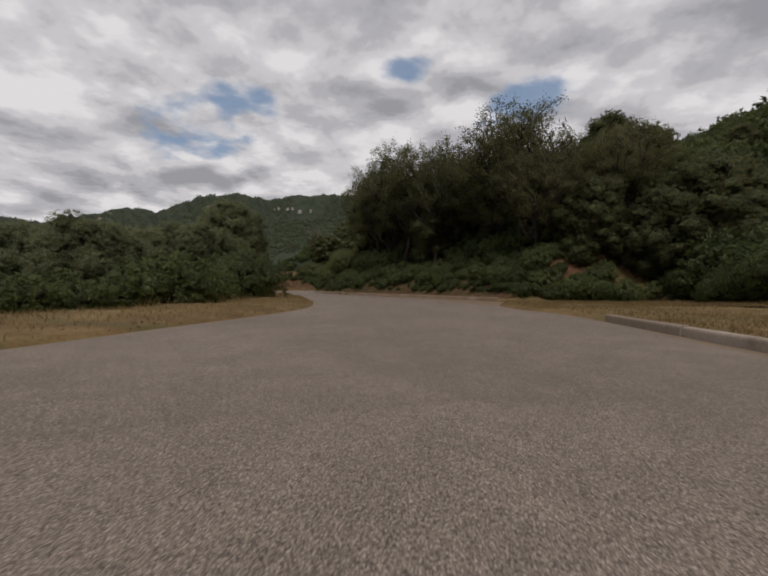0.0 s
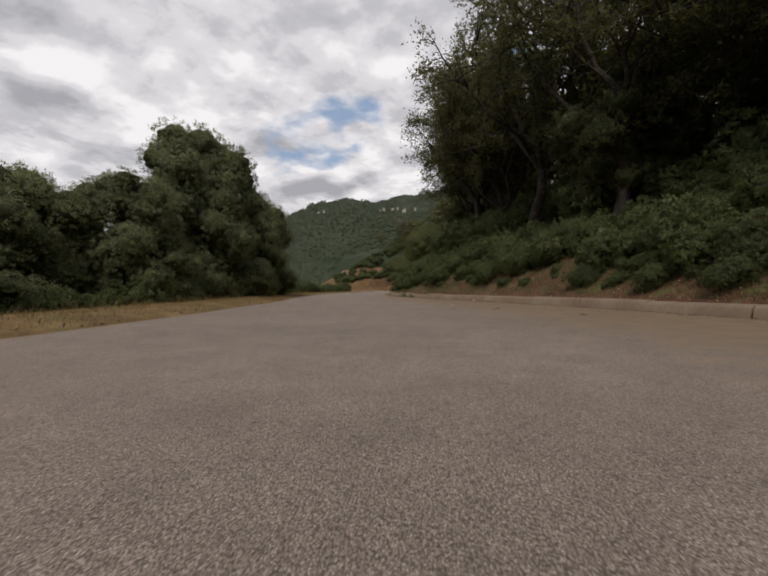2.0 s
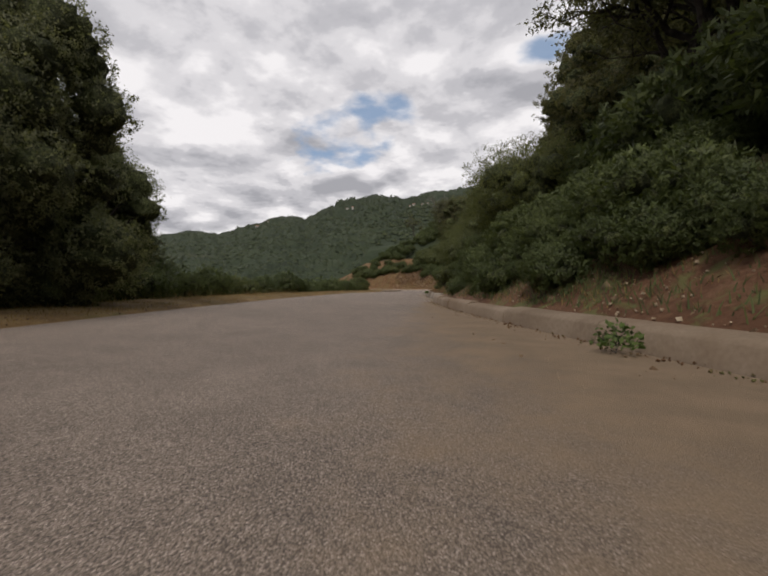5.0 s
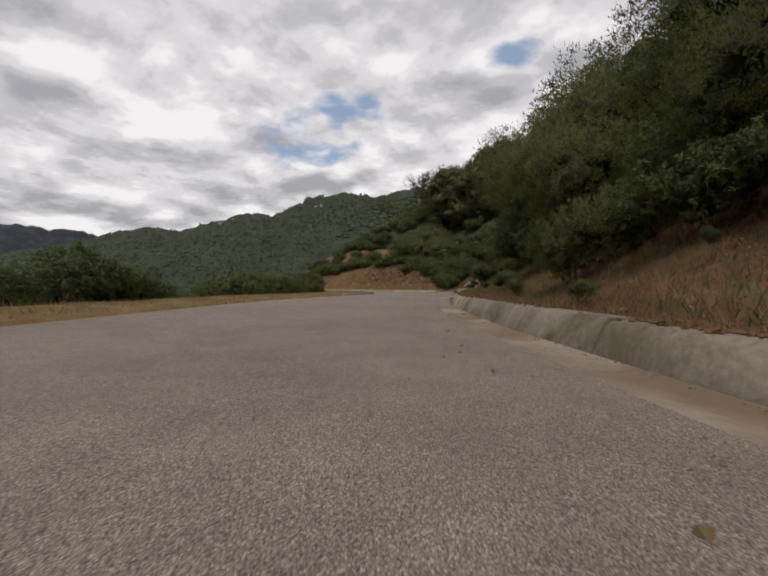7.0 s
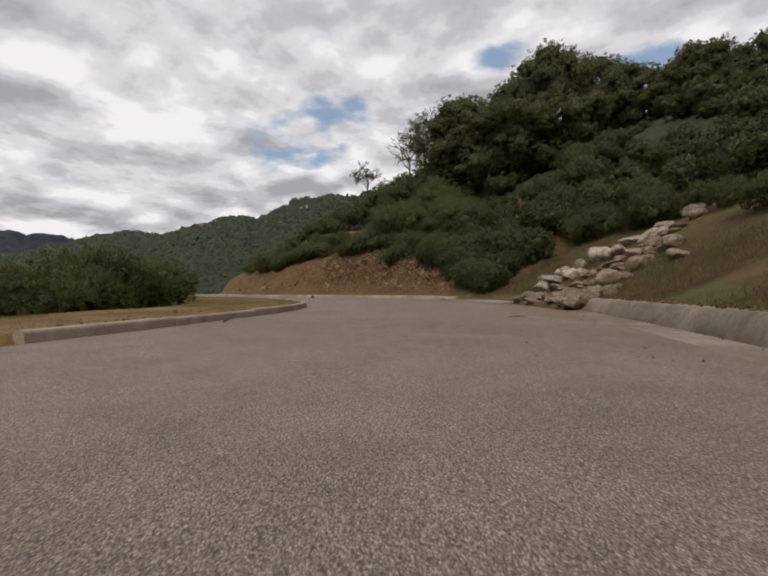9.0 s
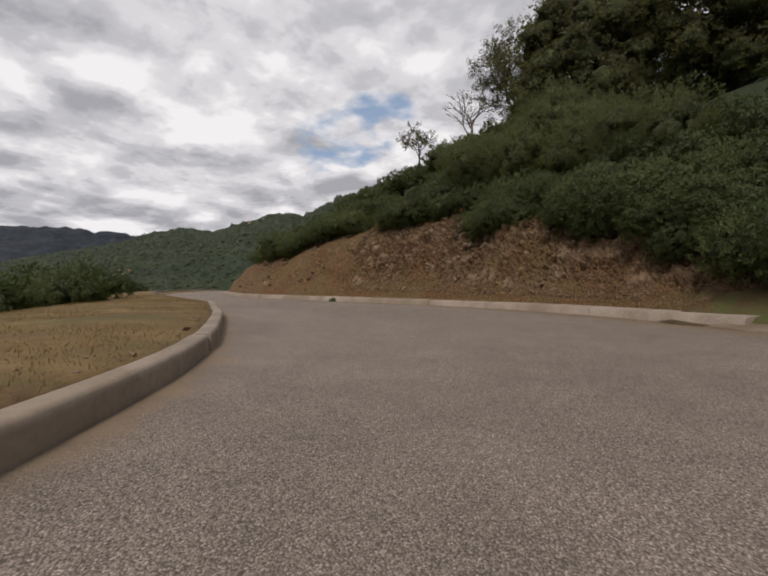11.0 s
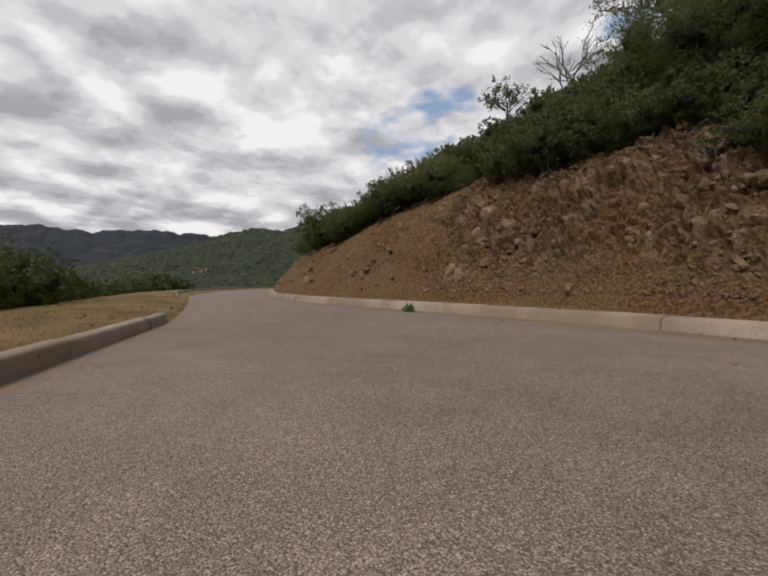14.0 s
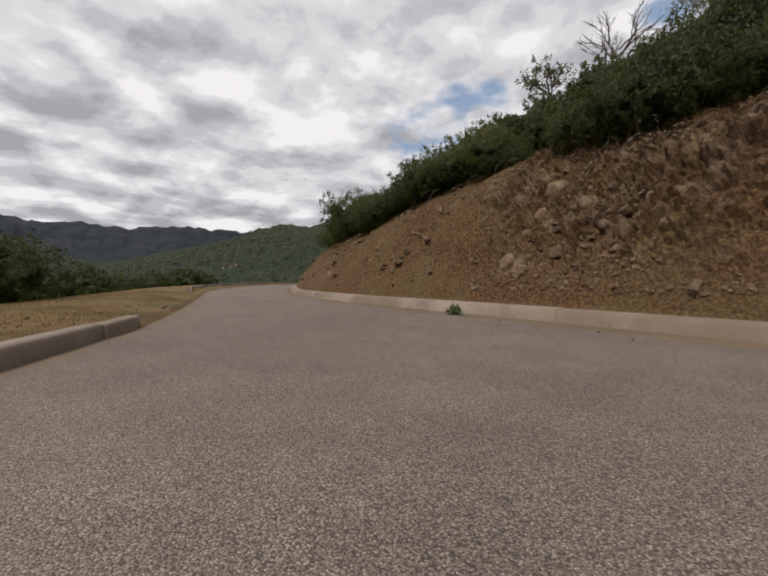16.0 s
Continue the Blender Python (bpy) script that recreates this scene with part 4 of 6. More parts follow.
def plant(proto, x, y, scale=1.0, turn=0.0, stretch=1.0, sink=0.1):
    z = ground_z(x, y) - sink
    return copy_thing(proto, pose(x, y, z, 0, 0, turn) @ Matrix.Diagonal((scale, scale, scale * stretch, 1)))


def retire(protos):
    for p in protos:
        for o in (*p.children_recursive, p):
            bpy.data.objects.remove(o)


DARK_OAK = "dense dark green evergreen oak with a rounded crown"
GREY_OAK = "grey-green wild olive tree with a ragged crown"
OAKS = [make_branching("oak_tree", 10, 4.6, 10 + i, M_OAK, DARK_OAK, 56000, 0.115, 0.16, 13) for i in range(3)]
FAR_OAKS = [make_tree("oak_tree", 10, 4.6, 20 + i, M_OAK, DARK_OAK, 40000, 0.13, 0.10, 48, 0.1, 0.58, 0.5) for i in range(3)]
OLIVES = [make_tree("olive_tree", 10, 4.6, 30 + i, M_OLIVE, GREY_OAK, 105000, 0.078, 0.05, 60, 0.0, 0.66, 0.62, 9.0) for i in range(3)]
AIRY = [make_branching("oak_tree", 10, 4.5, 40 + i, M_OAK, "tall evergreen oak with an open crown and visible branches", 40000, 0.112, 0.26, 11) for i in range(2)]
R = random.Random(77)

# right of the road: trees on the bank, then the wooded slope behind
for x, y, h, k in ((7.5, 29.5, 6.8, 0), (4.8, 25.8, 7.2, 2), (9.6, 25.6, 6.6, 1), (2.5, 33.0, 10.4, 1), (-7.9, 45.4, 11.0, 0), (-10.4, 51.0, 9.4, 2)):
    tagged(plant(OAKS[k], x, y, h / 10, R.uniform(0, 360)), group="oaks on the bank")
for x, y, h, k in ((7.6, 24.2, 5.4, 0), (10.8, 23.4, 5.2, 1), (14.6, 22.0, 5.4, 0), (12.5, 30, 6.2, 1), (14.2, 24.2, 6.6, 2), (18.5, 27, 4.8, 2), (7, 37, 7.5, 2), (1.5, 39.5, 8.5, 0), (-2.0, 37.8, 7.0, 1), (-3, 47, 4.5, 1), (-6.5, 53, 5.0, 2), (26, 24, 5, 0), (14, 40, 7, 1), (22, 36, 3.2, 0), (5, 48, 5.0, 2),
                   (31, 17, 6, 2), (-9, 60, 9, 0), (37, 10, 6, 0), (-1, 58, 10, 1), (33, 30, 4, 1), (29, 44, 2.4, 2), (42, 22, 7, 0), (40, 36, 7, 1), (17, 50, 9, 0), (36, 0, 6, 1), (50, 14, 7, 2), (48, 30, 7, 0)):
    tagged(plant(FAR_OAKS[k], x, y, h / 10, R.uniform(0, 360)), group="trees on the wooded slope")
for x, y, h, k in ((-13.0, 58, 7.5, 1), (-14.5, 64.0, 6.0, 0), (-16.5, 69.5, 5.6, 2), (-13, 73, 7, 1), (-16, 76.5, 6.5, 0)):
    tagged(plant(FAR_OAKS[k], x, y, h / 10, R.uniform(0, 360)), group="trees above the wall")
for x, y, h, k in ((-34.8, 102.6, 8.4, 0), (-28.6, 102.6, 9.2, 1), (-22.6, 107.0, 5.2, 2), (-25, 111, 8.0, 0), (-18.0, 110, 5.0, 1), (-13.5, 113, 4.6, 2), (-19.5, 103.5, 4.2, 0), (-32, 112, 8.5, 2), (-9, 108, 4.5, 1)):
    tagged(plant(FAR_OAKS[k], x, y, (h + (1.8 if h < 6 else 0)) / 10, R.uniform(0, 360), 1.0, 1.9 if h < 6 else 0.3), group="oaks above the rock face")
for x, y, h, k in ((4.0, 28.0, 10.6, 1), (-5.6, 40.6, 12.8, 0), (-2.2, 36.5, 11.4, 1), (-9.4, 46.8, 12.4, 1), (-37.6, 104.6, 7.2, 0)):
    tagged(plant(AIRY[k], x, y, h / 10, R.uniform(0, 360)), group="open oaks on the bank")
# left of the road
for x, y, h, k in ((-26.2, 38.6, 8.4, 1), (-30.5, 39.5, 10, 0), (-25.6, 28.5, 9.4, 1), (-31, 31, 10.4, 2), (-19.6, 26.0, 6.8, 2), (-19.0, 29.4, 6.6, 0), (-15.6, 21.6, 6.0, 1), (-33, 47, 10, 1),
                   (-13.2, 16.5, 5.4, 0), (-12.6, 10.5, 5.2, 2), (-12.4, 3.5, 5.0, 1), (-19, 14, 7.5, 0), (-21, 21, 7.5, 1), (-13.5, -4, 5.5, 0), (-20, 5, 8, 2)):
    tagged(plant(OLIVES[k], x, y, h / 10, R.uniform(0, 360), 1.0, 0.4), group="trees below the road")
for x, y, s_, up in ((-21.7, 35.0, 0.9, 1.16), (-28.85, 42.5, 0.64, 2.0), (-23.5, 41.3, 0.66, 1.17)):
    tagged(plant(OLIVES[2 if up > 1.5 else 1], x, y, s_, 70 * up, up, 0.4), group="trees below the road")
retire(OAKS + OLIVES + FAR_OAKS + AIRY)

GREEN_SHRUB = "dense green evergreen shrub on the slope"
HEATH = "feathery yellow-green heath bush"
SHRUBS = [make_shrub("shrub", 1.5, 1.25, 50 + i, M_SHRUB, GREEN_SHRUB) for i in range(4)]
HEATHS = [make_shrub("heath_bush", 1.4, 1.1, 60 + i, M_HEATH, HEATH, 8000, 0.075, 7, "shrub", (12, 8), 0.2, 0.7) for i in range(2)]
MID = [make_shrub("shrub", 1.5, 1.25, 70 + i, M_SHRUB, GREEN_SHRUB, 4200, 0.10, 7, "shrub", (9, 6), 0.42) for i in range(3)]
COARSE = [make_shrub("shrub", 1.5, 1.25, 90 + i, M_SHRUB, GREEN_SHRUB, 2600, 0.115, 6, "shrub", (9, 6), 0.45) for i in range(3)]


TALL = [make_shrub("tall_bush", 4.6, 2.7, 80 + i, M_HEATH, "tall feathery green bush leaning over the bank", 46000, 0.095, 22, "bush", (14, 9), 0.3, 0.6) for i in range(2)]
for x, y, s in ((-15.6, 54.5, 0.9), (-16.9, 57.8, 1.0), (-17.6, 61.4, 0.85), (-19.3, 64.8, 1.0), (-19.6, 68.2, 0.9), (-21.4, 66.4, 0.85), (-20.9, 68.6, 0.7), (-20.5, 70.6, 0.72), (-18.6, 72.0, 0.9), (-17.6, 75.6, 0.9), (-17.0, 78.6, 0.8), (-21.5, 72.5, 1.0), (-20.2, 70.4, 1.1), (-18.8, 74.2, 0.9), (-20.8, 64.4, 0.85), (-20.0, 67.0, 0.95)):
    tagged(plant(TALL[int(y) % 2], x, y, s, y * 50), group="tall bushes above the wall")
for x, y, s in ((-33.6, 92.6, 0.62), (-35.2, 93.2, 0.66), (-36.6, 93.9, 0.6), (-34.2, 94.6, 0.8), (-37.4, 95.4, 0.62), (-32.0, 91.2, 0.6)):
    tagged(plant(TALL[int(y) % 2], x, y, s, y * 70), group="tall bushes above the rock face")
for k, y in enumerate((57.5, 60.5, 63)):
    x_, y_ = at_station(E_R, N_R, y, 2.9 - 0.5 * (k % 2))
    tagged(plant(TALL[k % 2], x_, y_, 0.42 + 0.12 * (k % 3), y * 90), group="tall bushes above the wall")
retire(TALL)


def scrub(name, protos, line, nrm, y0, y1, d0, d1, count, s0, s1, label, seed, stretch=1.0):
    """A thicket of shrubs too dense to count, as one object."""
    rnd = random.Random(seed)
    src = []
    for p in protos[:3]:
        me = [c for c in p.children if c.name.startswith("foliage")][0].data
        co = np.empty(len(me.vertices) * 3)
        me.vertices.foreach_get("co", co)
        ix = np.empty(len(me.polygons), np.int32)
        me.polygons.foreach_get("material_index", ix)
        ow = np.empty(len(me.vertices) * 3, np.float32)
        me.attributes["outward"].data.foreach_get("vector", ow)
        src.append((co.reshape(-1, 3), [tuple(q.vertices) for q in me.polygons], ix, ow.reshape(-1, 3)))
    V, F, K, W, base = [], [], [], [], 0
    for _ in range(count):
        co, faces, ix, ow = src[rnd.randrange(len(src))]
        x_, y_ = at_station(line, nrm, rnd.uniform(y0, y1), rnd.uniform(d0, d1))
        m = np.array(pose(x_, y_, ground_z(x_, y_) - 0.1, 0, 0, rnd.uniform(0, 360)) @ Matrix.Diagonal((*[rnd.uniform(s0, s1)] * 3, 1)))
        V.append(co @ m[:3, :3].T + m[:3, 3])
        W.append(ow @ (m[:3, :3] / abs(np.linalg.det(m[:3, :3])) ** (1 / 3)).T)
        F += [tuple(k + base for k in q) for q in faces]
        K.append(ix)
        base += len(co)
    me = mesh(name, np.vstack(V), F, None)
    me.materials.append(M_SHRUB), me.materials.append(M_SHADED_INNER)
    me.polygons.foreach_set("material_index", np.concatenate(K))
    outward(me, np.vstack(W))
    tagged(new(name, me), label, "scrub", kind="stuff")


def scatter(protos, line, nrm, y0, y1, d0, d1, count, s0, s1, group, seed, stretch=1.0):
    rnd = random.Random(seed)
    for _ in range(count):
        y, d = rnd.uniform(y0, y1), rnd.uniform(d0, d1)
        x_, y_ = at_station(line, nrm, y, d)
        tagged(plant(rnd.choice(protos), x_, y_, rnd.uniform(s0, s1), rnd.uniform(0, 360), stretch * rnd.uniform(0.85, 1.15)), group=group)


BOTH = SHRUBS + HEATHS
scatter(SHRUBS, E_R, N_R, 31, 51, 0.75, 2.4, 52, 0.25, 0.62, "shrubs on the earth bank", 21)
scatter(SHRUBS, E_R, N_R, 21.8, 32, 0.7, 2.0, 48, 0.2, 0.48, "shrubs on the earth bank", 22)
scrub("earth_bank_scrub", MID, E_R, N_R, 22.5, 51, 1.15, 4.4, 135, 0.38, 0.9, "dense green scrub on the earth bank", 1)
scrub("bank_scrub", MID, E_R, N_R, 23, 51, 4.2, 9, 60, 0.9, 1.8, "dense dark green scrub under the oaks", 2)
scatter(BOTH, E_R, N_R, 14, 22, 7.5, 11, 16, 0.8, 1.4, "bushes behind the verge", 3)
scrub("corner_scrub", MID, E_R, N_R, 20.4, 23.5, 2.5, 11, 50, 0.5, 1.0, "green bushes where the verge meets the bank", 33)
scrub("corner_shrubs", MID, E_R, N_R, 20.9, 24.0, 0.9, 4.5, 34, 0.35, 0.7, "low green shrubs on the corner of the bank", 50)
scrub("corner_woods", COARSE, E_R, N_R, 19.8, 23.0, 10, 60, 130, 1.3, 2.4, "dense dark scrub on the hillside behind the verge", 34)
scrub("verge_scrub", COARSE, E_R, N_R, -12, 22, 10.5, 30, 90, 1.2, 2.6, "dense green scrub behind the verge", 4)
scatter(BOTH, E_R, N_R, 51, 70, 2.4, 5, 26, 0.45, 1.0, "bushes above the wall", 5)
scatter(HEATHS, E_R, N_R, 52, 70, 1.3, 3.0, 12, 0.22, 0.5, "bushes above the wall", 35)
scatter(BOTH, E_R, N_R, 52, 76, 0.95, 3.6, 70, 0.07, 0.24, "small plants above the wall", 36)
scrub("slope_scrub", COARSE, E_R, N_R, 52, 86, 6, 18, 60, 0.9, 1.7, "dense scrub on the slope above the wall", 15)
scrub("wall_scrub", MID, E_R, N_R, 53, 68, 1.9, 4.6, 60, 0.35, 0.85, "green bushes low on the bank above the wall", 49)
scrub("slope_top_scrub", MID, E_R, N_R, 70, 80, 4.6, 8.5, 36, 0.6, 1.2, "green bushes along the top of the grassy slope", 48)
scatter(BOTH, E_R, N_R, 79, 87, 4.6, 9, 24, 0.6, 1.1, "bushes above the boulders", 6)
scrub("chute_scrub", MID, E_R, N_R, 78, 90, 6.5, 20, 130, 0.45, 1.0, "green scrub on the slope behind the chute", 17)
scatter(SHRUBS, E_R, N_R, 85.6, 88.6, 0.8, 2.6, 22, 0.5, 0.9, "shrubs along the cliff top", 23)
scatter(SHRUBS, E_R, N_R, 88, 99, 1.9, 3.8, 26, 0.4, 0.75, "shrubs along the cliff top", 7)
scatter(SHRUBS, E_R, N_R, 86.8, 89.9, 1.25, 2.6, 18, 0.5, 0.9, "shrubs hanging over the rock face", 36)
scatter(BOTH, E_R, N_R, 91.6, 97, 1.9, 3.2, 20, 0.6, 1.0, "shrubs along the cliff top", 37)
scrub("cliff_scrub", MID, E_R, N_R, 86, 101, 3.4, 13, 110, 0.55, 0.95, "dense green scrub above the rock face", 8)
scrub("hill_scrub", COARSE, E_R, N_R, 84, 100, 13, 30, 80, 0.8, 1.4, "green scrub on the hillside", 9)
scatter(BOTH, E_L, N_L, 47, 71, 2.9, 5, 30, 0.8, 1.3, "bushes along the left verge", 10)
scatter(BOTH, E_L, N_L, 72, 84, 4.0, 6.5, 22, 0.9, 1.4, "bushes along the left verge", 11)
scrub("valley_scrub", COARSE, E_L, N_L, 47, 84, 5, 14, 90, 0.9, 1.6, "green scrub below the road", 16)
scrub("bend_scrub", MID, E_L, N_L, 86, 105, 4.6, 11, 70, 0.9, 1.5, "low green scrub below the bend", 12)
scrub("thicket", MID, E_L, N_L, 2, 46, 2.9, 6.5, 60, 0.6, 1.1, "dark thicket under the trees", 13)
for x, y, s in ((-8.6, 13.6, 1.5), (-9.9, 15.4, 1.3), (-47.6, 86.9, 1.05), (-46.9, 86.0, 0.9), (-39.0, 93.0, 0.9), (-38.2, 93.8, 1.0)):
    plant(SHRUBS[2], x, y, s, 40 * s)
scatter(SHRUBS, E_R, N_R, 30, 35.5, 1.3, 3.0, 22, 0.38, 0.75, "shrubs on the earth bank", 47)
scrub("wooded_slope_scrub", MID, E_R, N_R, 22.5, 46, 9, 20, 64, 1.1, 1.9, "dense dark scrub under the oaks on the slope", 53)
scrub("ridge_scrub", COARSE, E_R, N_R, 22.5, 32, 19, 62, 150, 1.2, 2.2, "dense dark scrub on the hillside behind the oaks", 42)
scatter(SHRUBS, E_R, N_R, 24.5, 30, 1.5, 3.2, 14, 0.45, 0.8, "shrubs on the earth bank", 43)
scrub("cliff_end_scrub", MID, E_R, N_R, 85.6, 89.0, 2.6, 7.0, 34, 0.6, 1.0, "dense green scrub on the slope", 44)
scatter(SHRUBS, E_R, N_R, 88.4, 90.0, 1.15, 2.5, 22, 0.5, 0.85, "shrubs hanging over the rock face", 45)
scatter(BOTH, E_R, N_R, 58, 69, 1.4, 2.8, 14, 0.35, 0.7, "bushes above the wall", 46)
scrub("hillside_woods", COARSE, E_R, N_R, -30, 24, 32, 80, 150, 3.2, 4.6, "dense dark oak woods covering the hillside", 41)
scrub("kerb_scrub", MID, E_R, N_R, 42, 50.8, 0.5, 1.7, 42, 0.25, 0.55, "low green shrubs growing down to the kerb", 51)
scrub("low_bank_scrub", MID, E_R, N_R, 24, 42, 0.75, 1.5, 34, 0.14, 0.32, "small green shrubs low on the earth bank", 52)
retire(SHRUBS + HEATHS + MID + COARSE)


def far_woods():
    """Crowns of the woods on the far slopes."""
    rs = np.random.RandomState(5)
    n = 56000
    az = np.radians(rs.uniform(-40, 108, n))
    r = 95 * np.exp(rs.uniform(0, 1, n) ** 0.8 * math.log(1350 / 95))
    x, y = CENTRE[0] - np.sin(az) * r, CENTRE[1] + np.cos(az) * r
    z, dr, dl = land(x, y)
    z = z + fbm(x / 9, y / 9, 3, 41) * np.clip((r - 150) / 200, 0, 1) * 9
    keep = (dr > 14) | (dl > 22)
    x, y, z, r = x[keep], y[keep], z[keep], r[keep]
    n = len(x)
    u, w = np.meshgrid(np.arange(5) * 0.4 * np.pi, np.array([0.5, 1.45]))
    unit = np.stack([np.cos(u) * np.sin(w), np.sin(u) * np.sin(w), np.cos(w)], -1).reshape(-1, 3)
    size = (0.55 + 0.9 * rs.rand(n) ** 2) * np.clip(r / 280, 0.8, 2.2)
    V = np.stack([x, y, z], 1)[:, None, :] + unit[None] * size[:, None, None] * rs.uniform(0.65, 1.25, (n, 10, 1)) * np.array([1, 1, 0.85])
    f = [(j, 5 + j, 5 + (j + 1) % 5, (j + 1) % 5) for j in range(5)] + [(0, 1, 2, 3), (0, 3, 4, 4)]
    F = (np.array(f)[None] + (np.arange(n) * 10)[:, None, None]).reshape(-1, 4)
    F = [tuple(q) if q[2] != q[3] else tuple(q[:3]) for q in F.tolist()]
    me = mesh("far_woods", V.reshape(-1, 3), F, M_FARWOOD, False)
    outward(me, np.tile(unit * 1.1, (n, 1)))
    ob = new("far_woods", me)
    tagged(ob, "dark green scrub and woods covering the far slopes", "woods", kind="stuff")


M_FARWOOD = foliage("far_foliage", (0.016, 0.026, 0.010), (0.031, 0.046, 0.017), (0.064, 0.078, 0.030), 0.1)
far_woods()

# ---- stones ----


def rock_mesh(name, seed, material, flat=0.7, points=16):
    rnd = random.Random(seed)
    bm = bmesh.new()
    for _ in range(points):
        d = Vector((rnd.gauss(0, 1), rnd.gauss(0, 1), rnd.gauss(0, 1))).normalized()
        bm.verts.new((d.x * rnd.uniform(0.8, 1.1), d.y * rnd.uniform(0.6, 1.0), d.z * flat * rnd.uniform(0.8, 1.1)))
    r = bmesh.ops.convex_hull(bm, input=bm.verts)
    bmesh.ops.delete(bm, geom=[v for v in bm.verts if not v.link_faces], context="VERTS")
    me = bpy.data.meshes.new(name)
    bm.to_mesh(me)
    bm.free()
    me.materials.append(material)
    return me


def boulder_mesh(seed, material):
    """A worn, rounded boulder."""
    rnd = random.Random(seed)
    bm = bmesh.new()
    bmesh.ops.create_icosphere(bm, subdivisions=3, radius=1.0)
    off = Vector((rnd.uniform(-50, 50), rnd.uniform(-50, 50), rnd.uniform(-50, 50)))
    cuts = [(Vector((rnd.gauss(0, 1), rnd.gauss(0, 1), rnd.gauss(0, 1))).normalized(), rnd.uniform(0.55, 0.82)) for _ in range(11)]
    for v in bm.verts:
        for n_, k in cuts:
            over = v.co.dot(n_) - k
            if over > 0:
                v.co -= n_ * over * 0.95
        v.co *= 1 + 0.10 * noise.noise(v.co * 1.6 + off) + 0.03 * noise.noise(v.co * 5 + off)
        v.co.z *= 0.72
    for f in bm.faces:
        f.smooth = True
    me = bpy.data.meshes.new("boulder")
    bm.to_mesh(me)
    bm.free()
    me.materials.append(material)
    return me


M_SLAB = mottled("weathered_slab", ((0.13, 0.095, 0.064), (0.22, 0.17, 0.122), (0.34, 0.285, 0.225)), 2.5, 0.92, 0.9, 0.03, 22, (1.4, (0.12, 0.085, 0.05), 0.46, 0.64), 0.25)
BOULDERS = [boulder_mesh(200 + i, M_BOULDER) for i in range(7)]
rb = random.Random(9)
CHUTE = smooth_line([(-28.3, 83.9), (-27.9, 84.5), (-27.2, 84.85), (-26.3, 85.0), (-24.6, 85.6), (-22.4, 86.8), (-19.5, 88.8)], 0.42)
for i, (x, y) in enumerate(CHUTE):
    for row in range(2 if i % 3 else 1):
        s = rb.choice((0.16, 0.2, 0.26, 0.31, 0.4)) * (1.0 if i < 9 else 0.85) * (1.0 if row == 0 else 0.7)
        px, py = x + rb.uniform(-0.22, 0.22) + 0.5 * row, y + rb.uniform(-0.22, 0.22) - 0.3 * row
        ob = new("boulder", rb.choice(BOULDERS))
        ob.matrix_world = pose(px, py, ground_z(px, py) + s * rb.uniform(0.05, 0.4), rb.uniform(-30, 30), rb.uniform(-30, 30), rb.uniform(0, 360)) @ Matrix.Diagonal((s * rb.uniform(0.9, 1.5), s, s * rb.uniform(0.8, 1.15), 1))
        tagged(ob, "pale rounded boulder edging a stone drainage chute", "boulder", "boulders of the chute")
SLABS = [boulder_mesh(220 + i, M_SLAB) for i in range(6)]
for i in range(120):
    u_, w_ = sorted((rb.random(), rb.random()))
    px, py = (a_ * u_ + b2 * (w_ - u_) + c_ * (1 - w_) for a_, b2, c_ in zip((-28.9, 83.0), (-27.2, 79.9), (-24.0, 85.0)))
    s = 0.09 + 0.2 * rb.random() ** 1.5
    ob = new("flat_stone", rb.choice(SLABS))
    ob.matrix_world = pose(px, py, ground_z(px, py) + 0.02 + s * rb.uniform(-0.05, 0.2), rb.uniform(-22, 22), rb.uniform(-22, 22), rb.uniform(0, 360)) @ Matrix.Diagonal((s * rb.uniform(1.0, 1.6), s, s * rb.uniform(0.5, 0.95), 1))
    tagged(ob, "flat grey-brown stone bedded in the drainage chute", "stone", "stones of the chute bed")
for px, py, s in ((-26.0, 82.0, 0.34), (-25.2, 82.6, 0.3), (-25.4, 81.2, 0.26), (-26.7, 81.7, 0.36), (-27.35, 80.25, 0.27), (-27.0, 80.5, 0.22), (-27.6, 80.9, 0.17), (-26.8, 80.05, 0.2), (-27.7, 80.2, 0.18), (-27.45, 79.95, 0.21), (-27.2, 79.85, 0.2)):
    ob = new("boulder", rb.choice(SLABS))
    ob.matrix_world = pose(px, py, ground_z(px, py) + s * 0.3, rb.uniform(-15, 15), rb.uniform(-15, 15), rb.uniform(0, 360)) @ Matrix.Diagonal((s * 1.2, s, s * 1.1, 1))
    tagged(ob, "large grey rock beside the stone drainage chute", "boulder", "boulders of the chute")

ROCKS = [rock_mesh("rock", 300 + i, M_ROCK, 0.75, 14) for i in range(8)]


def face_point(y, d):
    p = at_station(E_R, N_R, y, d)
    z = float(right_profile(np.array([d]), np.array([at_station(E_R, N_R, y, 0.0)[1]]))[0])
    n_ = at_station(E_R, N_R, y, 1.0) - at_station(E_R, N_R, y, 0.0)
    return p, z, n_


